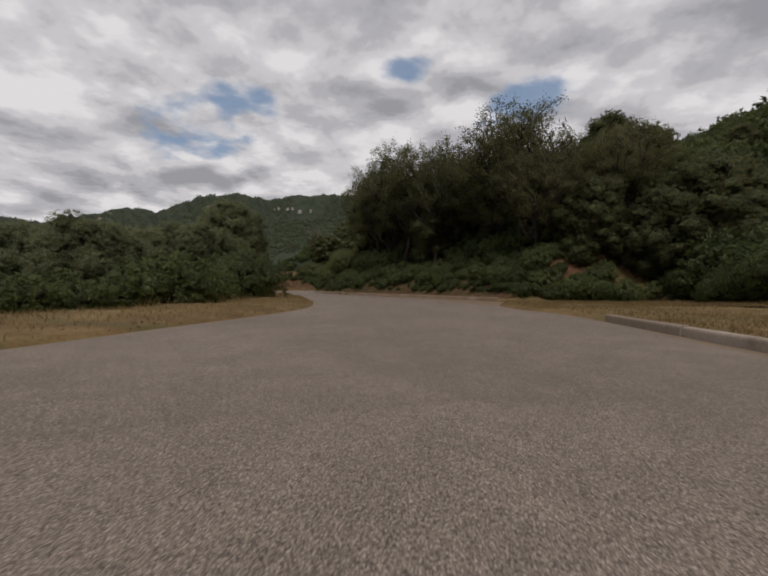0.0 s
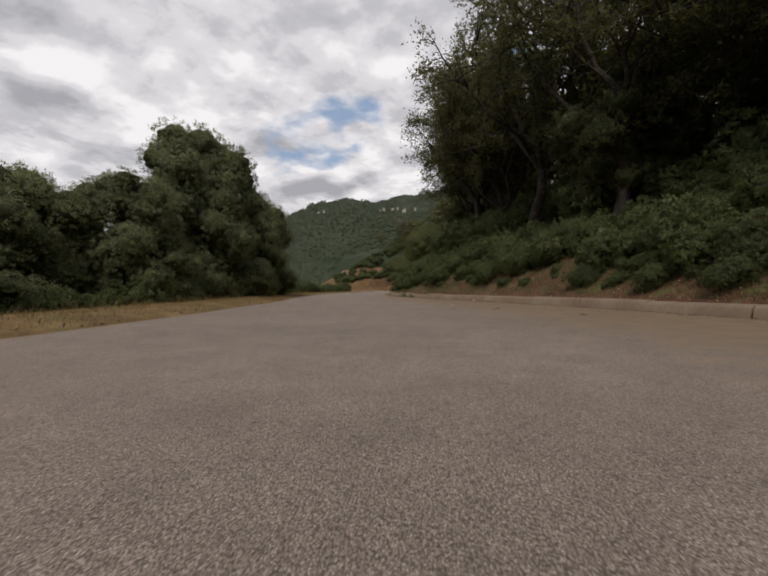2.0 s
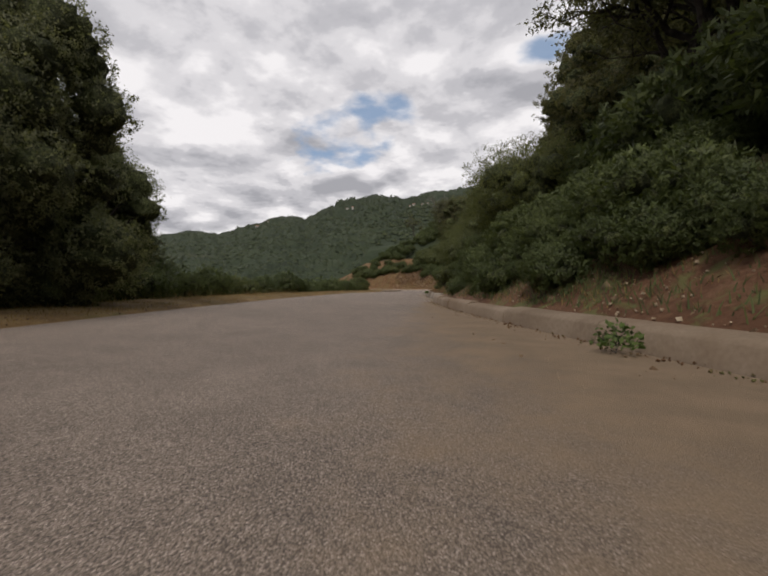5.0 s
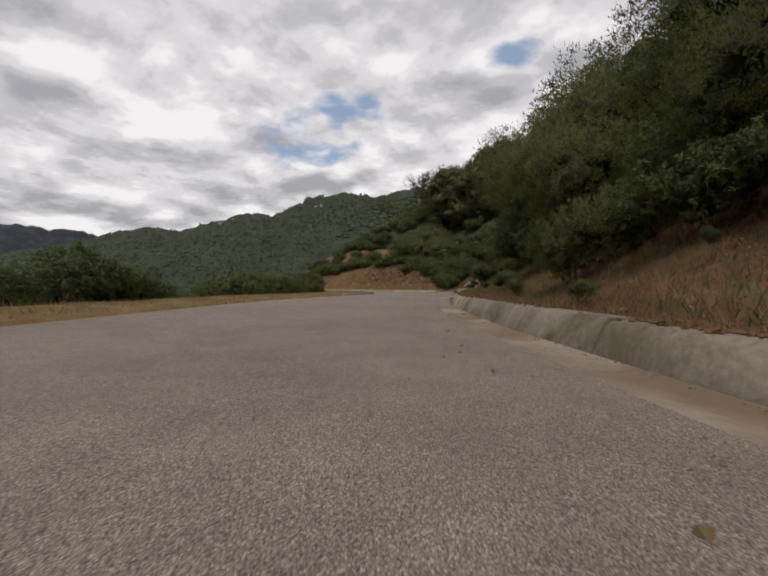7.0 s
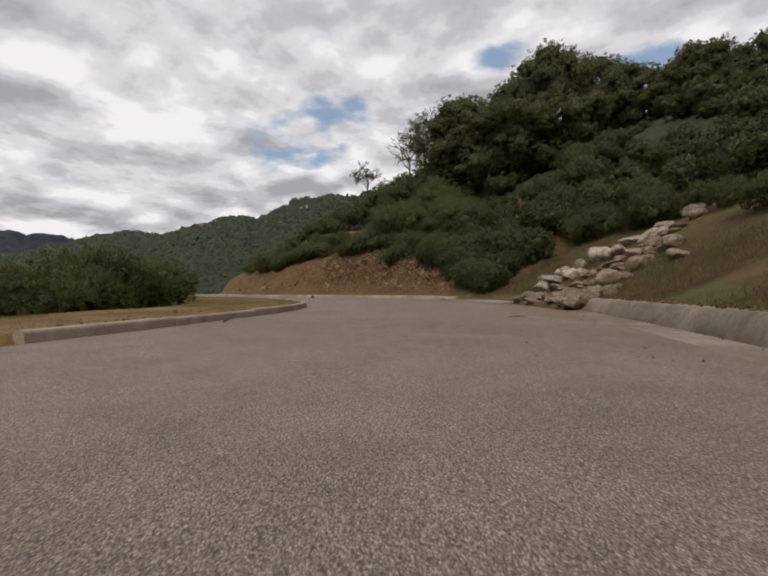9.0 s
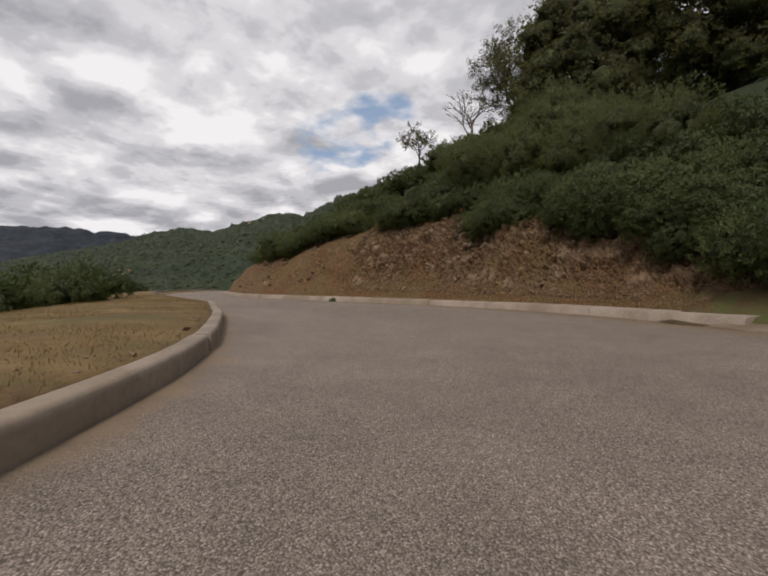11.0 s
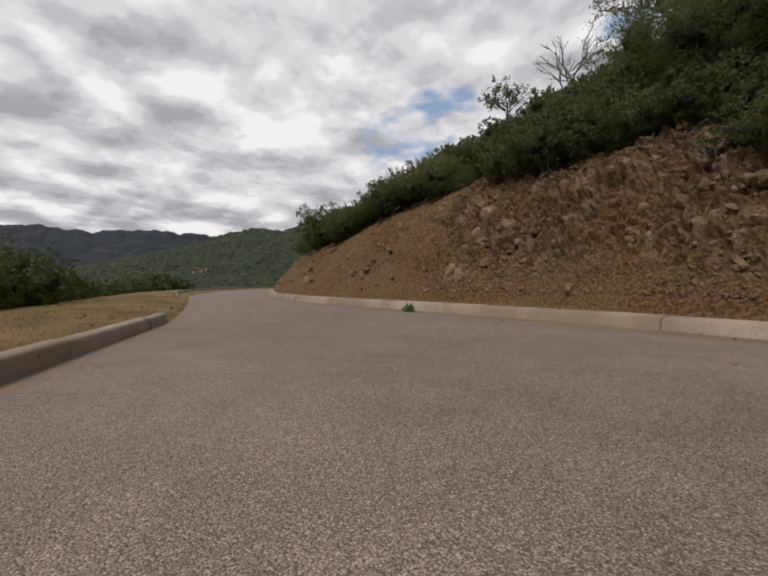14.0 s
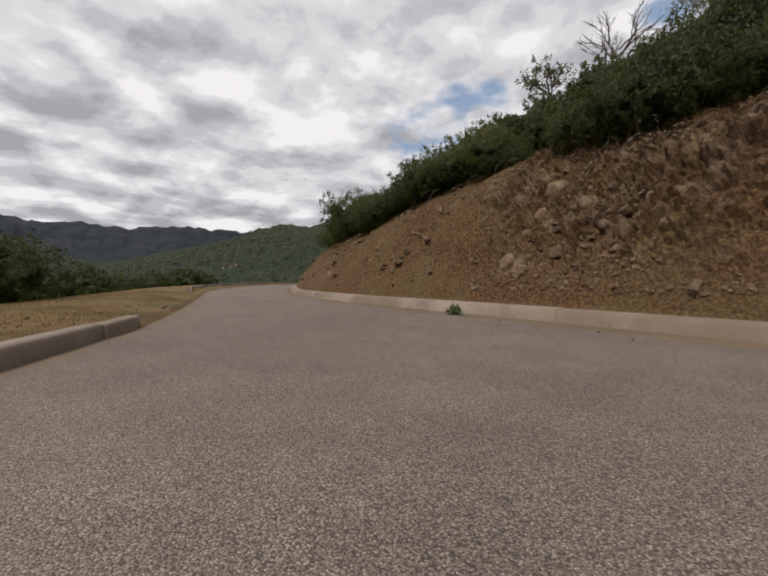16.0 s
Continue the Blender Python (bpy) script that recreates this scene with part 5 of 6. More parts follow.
WORN = [boulder_mesh(240 + i, M_ROCK) for i in range(4)]
rc = random.Random(31)
for i in range(200):
    y = rc.uniform(88.2, 94.5) if i < 160 else rc.uniform(86.5, 98)
    d = rc.uniform(0.4, 1.9) if i < 170 else rc.uniform(0.4, 0.8)
    p, z, n_ = face_point(y, d)
    s = 0.035 + 0.09 * rc.random() ** 3
    ob = new("rock", rc.choice(ROCKS))
    ob.parent = cliff
    ob.matrix_world = pose(p[0] - n_[0] * 0.05, p[1] - n_[1] * 0.05, z - 0.04, rc.uniform(0, 360), rc.uniform(-40, 40), rc.uniform(0, 360)) @ Matrix.Diagonal((s * rc.uniform(0.9, 1.7), s, s * 0.9, 1))
for y, d, s in ((91.15, 1.2, 0.25), (91.0, 1.05, 0.16), (91.25, 0.62, 0.19), (91.05, 0.66, 0.13), (90.6, 0.95, 0.13), (90.6, 1.35, 0.14), (91.9, 0.8, 0.10), *((rc.uniform(88.3, 91.3), rc.uniform(0.45, 1.8), rc.uniform(0.06, 0.14)) for _ in range(70))):
    p, z, n_ = face_point(y, d)
    ob = new("rock", rc.choice(WORN))
    ob.parent = cliff
    ob.matrix_world = pose(p[0], p[1], z - s * 0.35, rc.uniform(-40, 40), rc.uniform(-40, 40), rc.uniform(0, 360)) @ Matrix.Diagonal((s, s * 0.85, s * 1.25, 1))


def chips(name, count, place, size, material, label, category, seed, flat=0.6):
    """Many small angular stones in one object."""
    rs = np.random.RandomState(seed)
    unit = np.array([(1, 0, 0), (-1, 0, 0), (0, 1, 0), (0, -1, 0), (0, 0, flat), (0, 0, -flat)], float)
    tri = np.array([(0, 2, 4), (2, 1, 4), (1, 3, 4), (3, 0, 4), (2, 0, 5), (1, 2, 5), (3, 1, 5), (0, 3, 5)])
    P = place(rs, count)
    n = len(P)
    S = size[0] + (size[1] - size[0]) * rs.rand(n) ** 3
    q = rs.normal(0, 1, (n, 4))
    q /= np.linalg.norm(q, axis=1)[:, None]
    w, x, y, z = q.T
    M = np.stack([1 - 2 * (y * y + z * z), 2 * (x * y - z * w), 2 * (x * z + y * w), 2 * (x * y + z * w), 1 - 2 * (x * x + z * z), 2 * (y * z - x * w), 2 * (x * z - y * w), 2 * (y * z + x * w), 1 - 2 * (x * x + y * y)], 1).reshape(n, 3, 3)
    V = np.einsum("nij,nkj->nki", M, unit[None] * rs.uniform(0.55, 1.3, (n, 6, 1))) * S[:, None, None] + P[:, None, :]
    F = (tri[None] + (np.arange(n) * 6)[:, None, None]).reshape(-1, 3)
    return tagged(new(name, mesh(name, V.reshape(-1, 3), F, material, False)), label, category, kind="stuff")


def along(line, nrm, y0, y1, dfun, zfun):
    def place(rs, count):
        k0, k1 = np.interp([y0, y1], line[:, 1], np.arange(len(line)))
        k = rs.uniform(k0, k1, count)
        d = dfun(rs, count)
        p = np.stack([np.interp(k, np.arange(len(line)), line[:, j]) + d * np.interp(k, np.arange(len(line)), nrm[:, j]) for j in (0, 1)], 1)
        st = np.interp(k, np.arange(len(line)), line[:, 1])
        return np.column_stack([p, zfun(d, st)])
    return place


M_LITTER2 = mottled("pale_dead_leaves", ((0.20, 0.145, 0.09), (0.32, 0.25, 0.17), (0.45, 0.38, 0.28)), 6.0, 0.9, 0.2, 0.01, 20)
M_SCREE = mottled("rock_chips", ((0.10, 0.062, 0.034), (0.17, 0.115, 0.070), (0.27, 0.21, 0.15)), 4.0, 0.9, 0.5, 0.01, 20)
chips("cliff_rubble", 5000, along(E_R, N_R, 87.5, 91.4, lambda rs, n: 0.36 + 1.5 * rs.rand(n) ** 1.5, lambda d, s: right_profile(d, s) + 0.02), (0.008, 0.05), M_SCREE, "loose angular rubble over the rock face", "rubble", 61)
chips("kerb_debris", 1500, along(E_R, N_R, 22, 51, lambda rs, n: 0.03 - np.abs(rs.normal(0, 0.12, n)), lambda d, s: d * 0 + 0.004), (0.004, 0.022), M_BANK, "dark soil and leaf debris along the foot of the kerb", "debris", 68)
chips("bank_litter", 2600, along(E_R, N_R, 22, 51, lambda rs, n: 0.25 + 1.9 * rs.rand(n), lambda d, s: right_profile(d, s) + 0.02), (0.006, 0.03), M_LITTER2, "pale dead leaves and chips strewn on the earth bank", "litter", 67)
chips("bank_stones", 900, along(E_R, N_R, 22, 51, lambda rs, n: 0.3 + 1.8 * rs.rand(n), right_profile), (0.012, 0.06), M_SCREE, "pale stones lying in the earth bank", "stones", 62)
chips("verge_stones", 1300, along(E_L, N_L, 0, 90, lambda rs, n: np.abs(rs.normal(0.1, 0.35, n)) + 0.02, left_profile), (0.008, 0.05), M_SCREE, "scattered gravel along the verge", "gravel", 63)
chips("road_grit", 700, along(E_R, N_R, 14, 96, lambda rs, n: -np.abs(rs.normal(0, 0.7, n)) - 0.02, lambda d, s: d * 0 + 0.0), (0.006, 0.028), M_SCREE, "grit washed onto the road edge", "grit", 64)
chips("gutter_debris", 900, along(E_R, N_R, 51, 80, lambda rs, n: 0.4 - np.abs(rs.normal(0, 0.07, n)), lambda d, s: d * 0 + 0.004), (0.003, 0.010), M_BANK, "dark soil and leaf litter along the foot of the wall", "debris", 69)
chips("wall_spill", 2600, along(E_R, N_R, 51, 80, lambda rs, n: 0.6 + 0.3 * np.abs(rs.normal(0.4, 0.5, n)), lambda d, s: 0.25 + 0.0 * d), (0.008, 0.045), M_BANK, "soil and small stones spilling over the wall top", "soil", 66)
chips("bank_wall_stones", 700, along(E_R, N_R, 51, 80, lambda rs, n: 0.95 + 2.5 * rs.rand(n) ** 2, lambda d, s: right_profile(d - 0.52, s)), (0.012, 0.055), M_SCREE, "pale stones in the soil above the wall", "stones", 65)

# single stones lying on the asphalt
for x, y, s in ((-0.89, 18.2, 0.045), (-1.01, 17.52, 0.045), (-0.16, 19.36, 0.05), (-5.4, 29.5, 0.045), (-5.43, 29.1, 0.035), (-6.43, 30.0, 0.03), (-6.37, 29.2, 0.035), (-6.2, 29.4, 0.02), (-3.6, 27.6, 0.05), (-7.5, 35.8, 0.05), (-6.6, 34.5, 0.06), (-6.9, 34.8, 0.04), (-25.5, 70.2, 0.05), (-25.3, 69.2, 0.06), (-25.4, 69.6, 0.03), (-21.95, 59.45, 0.07), (-22.6, 60.4, 0.03)):
    ob = new("loose_stone", rc.choice(ROCKS))
    ob.matrix_world = pose(x, y, s * 0.3, 0, 0, rc.uniform(0, 360)) @ Matrix.Diagonal((s * 1.5, s, s * 0.7, 1))
    tagged(ob, "small dark stone lying on the asphalt", "stone", "stones on the road")
for x, y, s in ((-5.1, 33.1, 0.05), (-7.3, 35.25, 0.045), (-6.81, 30.68, 0.025)):
    ob = new("litter", rc.choice(ROCKS))
    ob.data = ob.data.copy()
    ob.data.materials[0] = M_LITTER
    ob.matrix_world = pose(x, y, 0.03, 20, 10, 40) @ Matrix.Diagonal((s * 1.6, s, s * 0.5, 1))
    tagged(ob, "crumpled pale scrap of litter beside the kerb", "litter")


def stick(points, r, label):
    v, f = tube(points, [r * (1 - 0.5 * i / (len(points) - 1)) for i in range(len(points))], 6)
    tagged(new("stick", mesh("stick", v, f, M_BARK)), label, "stick", "sticks on the road")


stick([(-28.44, 77.43, 0.008), (-28.34, 77.54, 0.012), (-28.21, 77.62, 0.008)], 0.008, "thin bare stick lying on the asphalt")
stick([(-32.32, 75.34, 0.012), (-32.38, 75.45, 0.02), (-32.47, 75.59, 0.012)], 0.016, "short broken stick lying near the kerb")


def hanging_twigs():
    """Bare roots and dead twigs that hang over the top of the rock face."""
    rnd = random.Random(88)
    V, F = [], []
    for _ in range(70):
        y, d = rnd.uniform(88.3, 92.2), rnd.uniform(0.8, 2.1)
        p, z, n_ = face_point(y, d)
        away, side, fall = rnd.uniform(0.15, 0.4), rnd.uniform(-0.25, 0.25), rnd.uniform(0.15, 0.55)
        pts = []
        for k in range(6):
            t = k / 5
            pts.append((p[0] - n_[0] * away * (0.3 + t) - n_[1] * side * t + rnd.gauss(0, 0.012), p[1] - n_[1] * away * (0.3 + t) + n_[0] * side * t + rnd.gauss(0, 0.012), z + 0.12 + 0.08 * math.sin(3 * t) - fall * t))
        v, f = tube(pts, [0.006 * (1 - 0.7 * k / 5) for k in range(6)], 4)
        F += [tuple(i + len(V) for i in q) for q in f]
        V += [tuple(q) for q in v]
    tagged(new("hanging_twigs", mesh("hanging_twigs", V, F, M_DEADWOOD)), "bare roots and dead twigs hanging over the rock face", "twigs", kind="stuff")


hanging_twigs()


def crack(name, points, width, label):
    p = smooth_line(points, 0.12)
    rs = np.random.RandomState(len(points) + 5)
    t = np.gradient(p, axis=0)
    t /= np.linalg.norm(t, axis=1)[:, None]
    n_ = np.stack([-t[:, 1], t[:, 0]], 1)
    p = p + n_ * rs.normal(0, 0.018, (len(p), 1))
    w = width * rs.uniform(0.25, 1.2, (len(p), 1))
    v = np.concatenate([np.column_stack([p + n_ * w, np.full(len(p), 0.012)]), np.column_stack([p - n_ * w, np.full(len(p), 0.012)])])
    m = len(p)
    f = [(i, i + 1, m + i + 1, m + i) for i in range(m - 1)]
    tagged(new(name, mesh(name, v, f, M_CRACK)), label, "crack", kind="structure")


crack("crack", [(-4.6, 16.42), (-3.93, 16.18), (-3.36, 16.10), (-2.87, 16.09), (-2.42, 16.18), (-2.01, 16.40), (-1.68, 16.68)], 0.005, "dark crack wandering across the asphalt")
crack("crack", [(-44.3, 89.7), (-44.0, 90.05), (-43.7, 90.4)], 0.02, "patched dark joint in the asphalt")

# ---- dead trees ----


def dead_tree(name, base, h, seed, label, leafy=0):
    rnd = random.Random(seed)
    root = tagged(new(name), label, "tree")
    root.matrix_world = pose(*base)
    v, f = tube(crooked((0, 0, -0.5), (rnd.uniform(-0.2, 0.2) * h, 0.05 * h, h * 0.55), rnd, 6, 0.05), [0.028 * h, 0.022 * h, 0.018 * h, 0.015 * h, 0.012 * h, 0.009 * h], 8)
    part("trunk", mesh("trunk", v, f, M_BARK if leafy else M_DEADWOOD), root)
    tip = Vector(v[-1])
    V, F, tips = [], [], []

    def grow(p, d, l, r, depth):
        q = p + d * l
        vv, ff = tube(crooked(p, q, rnd, 4, 0.09), [r, r * 0.85, r * 0.7, r * 0.5], 5)
        m = len(V)
        V.extend(vv), F.extend(tuple(k + m for k in g) for g in ff)
        if depth == 0:
            tips.append(q)
            return
        for _ in range(rnd.choice((2, 3, 3))):
            e = (d + Vector((rnd.uniform(-1, 1), rnd.uniform(-1, 1), rnd.uniform(-0.5, 0.7))) * 0.75).normalized()
            grow(p.lerp(q, rnd.uniform(0.55, 1.0)), e, l * rnd.uniform(0.55, 0.8), r * 0.58, depth - 1)

    for i in range(7):
        V, F = [], []
        a = i * 0.9 + rnd.uniform(-0.3, 0.3)
        start = Vector((0, 0, 0)).lerp(tip, rnd.uniform(0.45, 1.0))
        grow(start, Vector((math.cos(a) * 0.8, math.sin(a) * 0.8, rnd.uniform(0.4, 1.1))).normalized(), h * rnd.uniform(0.16, 0.24), 0.0085 * h, 3)
        part("branch", mesh("branch", V, F, M_BARK if leafy else M_DEADWOOD), root)
    if leafy:
        rs = np.random.RandomState(seed)
        P = np.array([rnd.choice(tips) for _ in range(leafy)]) + rs.normal(0, 0.10, (leafy, 3))
        v, f = leaf_quads(P, rs.normal(0, 1, (leafy, 3)), 0.14, rs)
        me = mesh("leaf_tuft", v, f, M_OAK, False)
        outward(me, np.tile((0.0, 0.0, 0.6), (len(v), 1)))
        tagged(part("leaf_tuft", me, root), kind="stuff")
    return root


dead_tree("dead_tree", (-45.3, 121.0, ground_z(-45.3, 121.0)), 9.5, 3, "bare bleached dead tree with forked branches on the slope")
dead_tree("sparse_tree", (-47.2, 112.4, ground_z(-47.2, 112.4)), 5.4, 8, "half-dead dark tree with few leaves on the skyline", 2200)


# ---- grass and weeds ----


def blades(name, line, nrm, y0, y1, dfun, zfun, count, h0, h1, material, label, seed, width=0.006):
    rs = np.random.RandomState(seed)
    P = along(line, nrm, y0, y1, dfun, zfun)(rs, count)
    patch = fbm(P[:, 0] / 0.8, P[:, 1] / 0.8, 3, seed) + 0.5
    P = P[rs.rand(count) < np.clip(patch * 1.5 - 0.2, 0.05, 1)]
    n = len(P)
    a = rs.uniform(0, 2 * np.pi, n)
    s = np.stack([np.cos(a), np.sin(a), np.zeros(n)], 1)
    h = (h0 + (h1 - h0) * rs.rand(n) ** 2)[:, None]
    lean = rs.normal(0, 0.45, (n, 3)) * h
    lean[:, 2] = 0
    up = np.array([0, 0, 1.0])
    w = width * rs.uniform(0.6, 1.6, (n, 1))
    half = P + up * h * 0.6 + lean * 0.45
    V = np.stack([P - s * w, P + s * w, half + s * w * 0.7, half - s * w * 0.7, P + up * h + lean], 1).reshape(-1, 3)
    F = (np.array([(0, 1, 2), (0, 2, 3), (3, 2, 4)])[None] + (np.arange(n) * 5)[:, None, None]).reshape(-1, 3)
    me = mesh(name, V, F, material, False)
    outward(me, np.tile((0.0, 0.0, 0.35), (len(V), 1)))
    return tagged(new(name, me), label, "grass", kind="stuff")


M_DEADGRASS = foliage("dead_brown_grass", (0.075, 0.042, 0.019), (0.150, 0.090, 0.042), (0.250, 0.165, 0.080), 0.35)
VERGE = "short dry yellow grass on the verge"
blades("verge_grass", E_L, N_L, 0, 72, lambda rs, n: 0.1 + 2.9 * rs.rand(n), left_profile, 90000, 0.02, 0.09, M_STRAW, VERGE, 71, 0.004)
blades("verge_grass", E_L, N_L, 72, 92, lambda rs, n: 0.22 + 4.0 * rs.rand(n), left_profile, 110000, 0.01, 0.038, M_STRAW, VERGE, 72, 0.0024)
blades("verge_grass", E_R, N_R, -3, 21, lambda rs, n: 0.1 + 9.5 * rs.rand(n), right_profile, 80000, 0.02, 0.10, M_STRAW, VERGE, 73, 0.005)
blades("tall_grass", E_L, N_L, 5, 60, lambda rs, n: 2.0 + 1.2 * rs.rand(n), left_profile, 9000, 0.10, 0.34, M_STRAW, "tall seeding grass stalks at the edge of the verge", 74, 0.0025)
blades("bank_grass_tufts", E_R, N_R, 51, 86, lambda rs, n: 0.8 + 4.5 * rs.rand(n) ** 1.3, lambda d, s: right_profile(np.maximum(d - 0.52 * (s < 78), 0), s), 90000, 0.03, 0.13, M_DEADGRASS, "dry reddish grass and stalks on the bank", 75, 0.0042)
blades("bank_weeds", E_R, N_R, 51, 86, lambda rs, n: 0.9 + 6 * rs.rand(n), lambda d, s: right_profile(np.maximum(d - 0.52 * (s < 78), 0), s), 110000, 0.03, 0.17, M_HEATH, "thin green grass on the bank", 76, 0.0045)
blades("bank_dry_grass", E_R, N_R, 51, 72, lambda rs, n: 0.72 + 3.6 * rs.rand(n) ** 1.2, lambda d, s: right_profile(np.maximum(d - 0.52, 0), s), 90000, 0.03, 0.15, M_DEADGRASS, "tall dry reddish grass on the bank above the wall", 82, 0.0026)
blades("drain_grass", E_R, N_R, 78, 88, lambda rs, n: 0.9 + 6 * rs.rand(n), right_profile, 80000, 0.03, 0.16, M_DEADGRASS, "dry brown grass on the slope beside the stones", 83, 0.003)
blades("slope_grass", E_R, N_R, 70, 80, lambda rs, n: 0.95 + 5 * rs.rand(n), lambda d, s: right_profile(np.maximum(d - 0.52 * (s < 78), 0), s), 40000, 0.04, 0.16, M_STRAW, "dry yellow grass on the slope", 80, 0.0045)
blades("slope_herbs", E_R, N_R, 70, 86, lambda rs, n: 0.95 + 5 * rs.rand(n), lambda d, s: right_profile(np.maximum(d - 0.52 * (s < 78), 0), s), 50000, 0.03, 0.13, M_HEATH, "fresh green grass on the slope", 81, 0.004)
blades("earth_weeds", E_R, N_R, 23, 51, lambda rs, n: 0.35 + 3.5 * rs.rand(n), right_profile, 60000, 0.04, 0.17, M_SHRUB, "low green weeds on the earth bank", 77, 0.006)
blades("earth_straw", E_R, N_R, 22, 51, lambda rs, n: 0.33 + 3.0 * rs.rand(n), right_profile, 34000, 0.03, 0.12, M_STRAW, "dead leaves and straw on the earth bank", 78, 0.004)
blades("cliff_straw", E_R, N_R, 86.5, 98, lambda rs, n: 0.9 + 1.7 * rs.rand(n) ** 0.7, right_profile, 22000, 0.02, 0.10, M_DEADGRASS, "dry grass hanging from the top of the rock face", 79, 0.002)


def weed(x, y, z, s, seed):
    rs = np.random.RandomState(seed)
    n = 220
    d = rs.normal(0, 1, (n, 3))
    d[:, 2] = np.abs(d[:, 2])
    d /= np.linalg.norm(d, axis=1)[:, None]
    v, f = leaf_quads(d * s * rs.uniform(0.3, 1, (n, 1)), d, 0.05, rs)
    ob = tagged(new("weed"), "small green weed growing from a kerb joint", "weed", "weeds at the kerb")
    ob.matrix_world = pose(x, y, z)
    me = mesh("leaves", v, f, M_WEED, False)
    outward(me, np.repeat(d, 4, axis=0))
    part("leaves", me, ob)
    for i in range(5):
        vv, ff = tube([(0, 0, -0.05), tuple(d[i] * s * 0.5), tuple(d[i] * s)], [0.004, 0.003, 0.002], 4)
        part("stem", mesh("stem", vv, ff, M_BARK), ob)


weed(-41.0, 91.05, 0.0, 0.15, 1)
weed(-11.5, 39.5, 0.05, 0.17, 2)
weed(-19.35, 53.3, 0.24, 0.1, 3)
weed(-12.8, 41.6, 0.05, 0.2, 4)

# ---- guard rail, far houses ----


def guard_rail():
    root = tagged(new("guard_rail"), "weathered steel guard rail with a ramped end at the bend", "guard rail")
    line = smooth_line([(-50.0, 91.3), (-52, 92.25), (-54.4, 93.4), (-60.5, 97.6), (-66.5, 103.6), (-71.6, 110.8)], 0.5)
    s = np.r_[0, np.cumsum(np.linalg.norm(np.diff(line, axis=0), axis=1))]
    t = np.gradient(line, axis=0)
    t /= np.linalg.norm(t, axis=1)[:, None]
    n_ = np.stack([t[:, 1], -t[:, 0]], 1)
    sec = [(0.0, -0.09), (0.03, -0.06), (0.03, -0.03), (0.0, -0.01), (0.0, 0.01), (0.03, 0.03), (0.03, 0.06), (0.0, 0.09), (-0.012, 0.09), (0.012, 0.045), (-0.012, 0.0), (0.012, -0.045), (-0.012, -0.09)]
    v, f, m = [], [], len(sec)
    for p, q, si in zip(line, n_, s):
        z = -0.10 + 0.26 * min(1.0, si / 1.8)
        v += [(p[0] + q[0] * o, p[1] + q[1] * o, z + h * 0.5) for o, h in sec]
    for i in range(len(line) - 1):
        f += [(i * m + j, i * m + (j + 1) % m, (i + 1) * m + (j + 1) % m, (i + 1) * m + j) for j in range(m)]
    part("beam", mesh("beam", v, f, M_STEEL), root)
    for i in range(6, len(line), 4):
        x, y = line[i] - n_[i] * 0.08
        vv = [(x + a, y + b_, z) for z in (-0.6, 0.12) for a, b_ in ((-0.05, -0.04), (0.05, -0.04), (0.05, 0.04), (-0.05, 0.04))]
        part("post", mesh("post", vv, [(0, 1, 5, 4), (1, 2, 6, 5), (2, 3, 7, 6), (3, 0, 4, 7), (4, 5, 6, 7)], M_STEEL, False), root)


guard_rail()


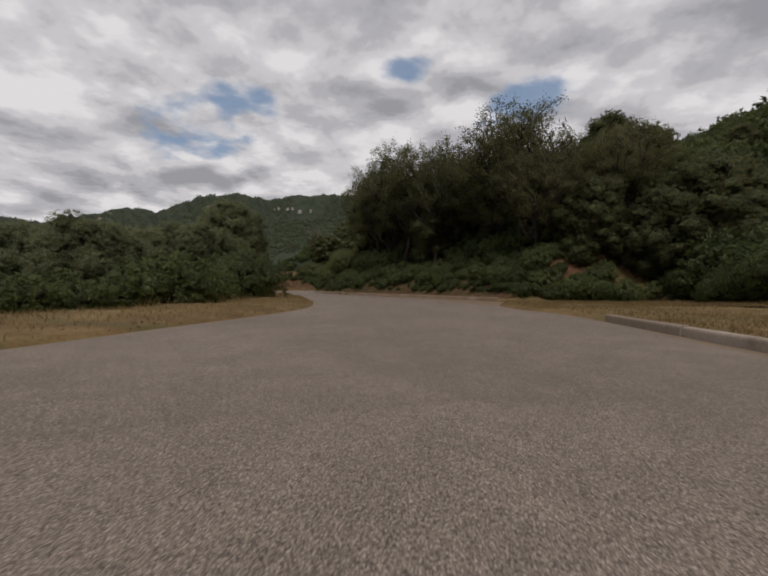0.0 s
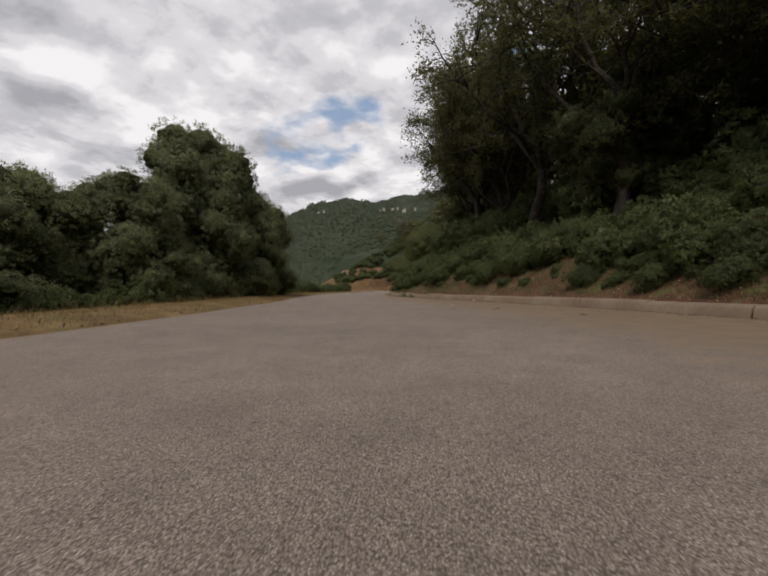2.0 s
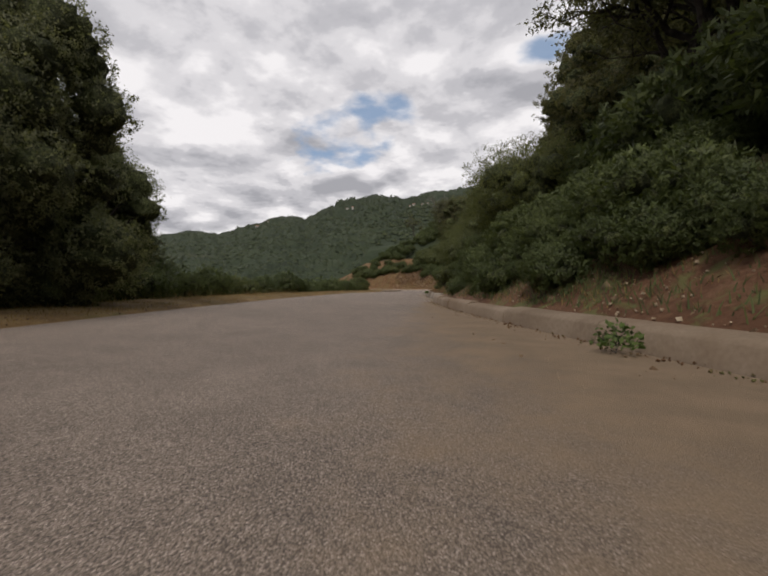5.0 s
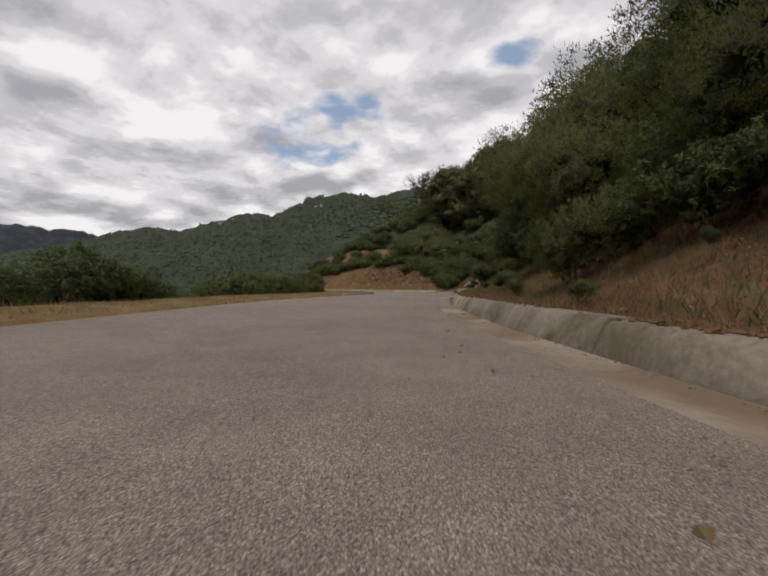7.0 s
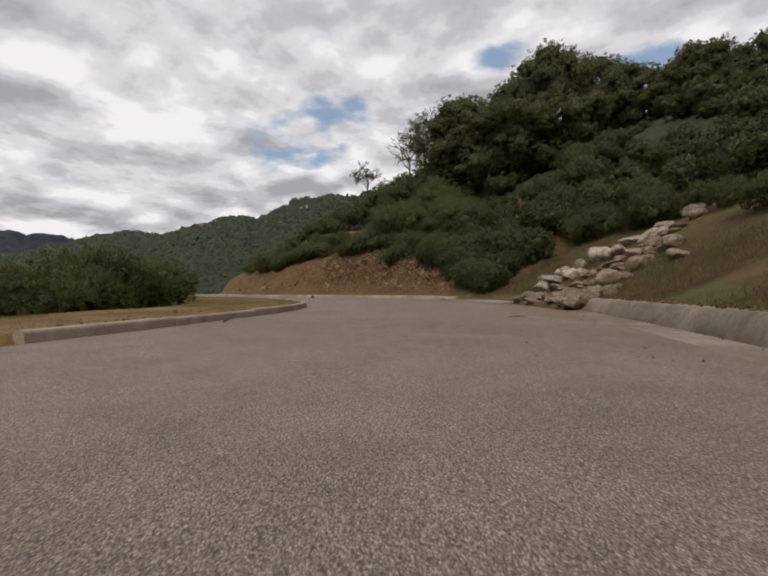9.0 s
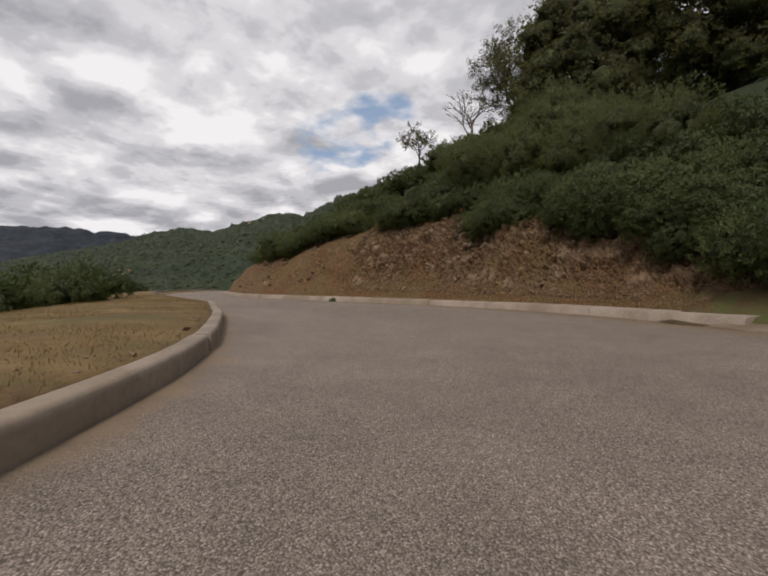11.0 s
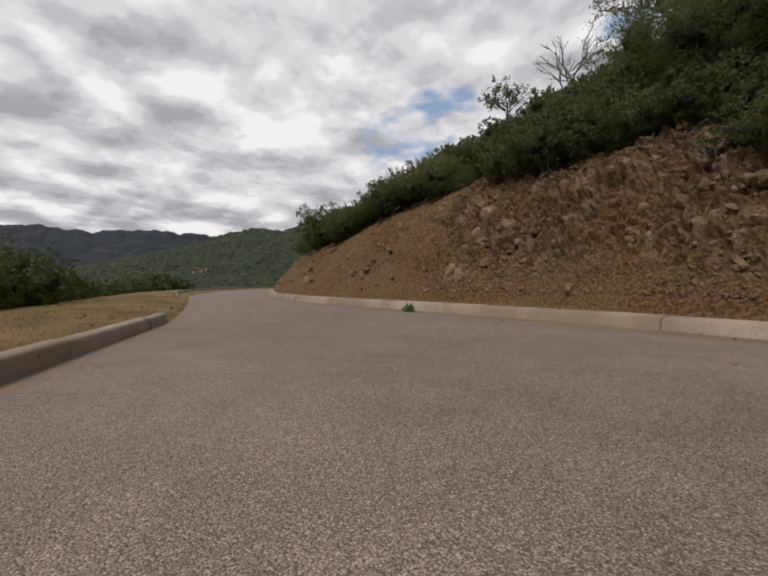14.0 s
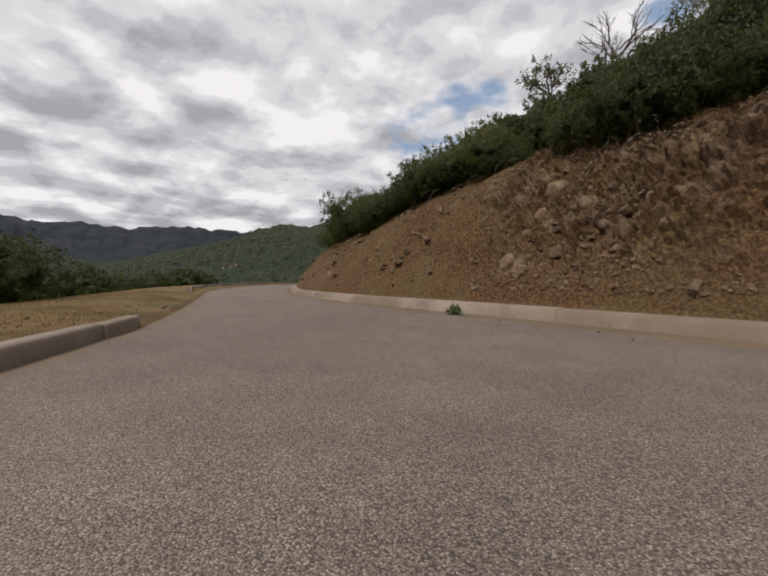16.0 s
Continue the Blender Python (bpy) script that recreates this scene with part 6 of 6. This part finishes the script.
def house(x, y, z, w, l, h, turn):
    root = tagged(new("house"), "small pale rendered house with a clay roof on the far hillside", "house", "houses of the far village")
    root.matrix_world = pose(x, y, z, 0, 0, turn)
    a, b_, e = w / 2, l / 2, h + w * 0.22
    v = [(-a, -b_, -4), (a, -b_, -4), (a, b_, -4), (-a, b_, -4), (-a, -b_, h), (a, -b_, h), (a, b_, h), (-a, b_, h), (0, -b_, e), (0, b_, e)]
    part("wall", mesh("wall", v, [(0, 1, 5, 8, 4), (1, 2, 6, 5), (2, 3, 7, 9, 6), (3, 0, 4, 7)], M_HOUSE, False), root)
    o = 0.5
    v = [(-a - o, -b_ - o, h - 0.1), (0, -b_ - o, e + 0.15), (a + o, -b_ - o, h - 0.1), (-a - o, b_ + o, h - 0.1), (0, b_ + o, e + 0.15), (a + o, b_ + o, h - 0.1)]
    v += [(p, q, r - 0.3) for p, q, r in v]
    part("roof", mesh("roof", v, [(0, 1, 4, 3), (1, 2, 5, 4), (6, 9, 10, 7), (7, 10, 11, 8), (0, 3, 9, 6), (2, 8, 11, 5), (0, 6, 7, 1), (1, 7, 8, 2), (3, 4, 10, 9), (4, 5, 11, 10)], M_ROOF, False), root)
    for i in range(max(2, int(l / 4))):
        y0 = -b_ + l * (i + 0.5) / max(2, int(l / 4))
        for sx in (-1, 1):
            q = sx * (a + 0.06)
            vv = [(q, y0 - 0.6, h * 0.35), (q, y0 + 0.6, h * 0.35), (q, y0 + 0.6, h * 0.7), (q, y0 - 0.6, h * 0.7)]
            vv += [(p - sx * 0.3, r, t) for p, r, t in vv]
            part("window", mesh("window", vv, [(0, 1, 2, 3), (4, 5, 6, 7), (0, 1, 5, 4), (1, 2, 6, 5), (2, 3, 7, 6), (3, 0, 4, 7)], M_PANE, False), root)


def on_slope(az, el, r0, r1):
    """The place where a slope comes into view at an angle over the horizon."""
    a = radians(az)
    r = np.linspace(r0, r1, 500)
    x, y = CENTRE[0] - np.sin(a) * r, CENTRE[1] + np.cos(a) * r
    z = land(x, y)[0] + fbm(x / 9, y / 9, 3, 41) * np.clip((r - 150) / 200, 0, 1) * 9
    k = int(np.argmax(np.degrees(np.arctan2(z - 0.5, r)) >= el))
    return float(x[k]), float(y[k]), float(z[k])


rh = random.Random(4)
for az, el in ((25.4, 11.1), (24.9, 11.3), (23.6, 11.2), (22.9, 11.4), (21.9, 11.1), (20.2, 11.3), (33.5, 10.9), (34.2, 10.7), (45.0, 8.6), (46.5, 7.9), (59.7, 1.5), (59.2, 1.3), (58.7, 1.6), (60.2, 1.2), (69.5, 2.0)):
    far = az < 50
    x, y, z = on_slope(az, el, 500 if far else 250, 1290)
    k = 0.42 if far else 0.16
    house(x, y, z + (1.0 if far else 0.5), k * rh.uniform(8, 14), k * rh.uniform(8, 16), k * rh.uniform(3, 5), rh.uniform(0, 180))
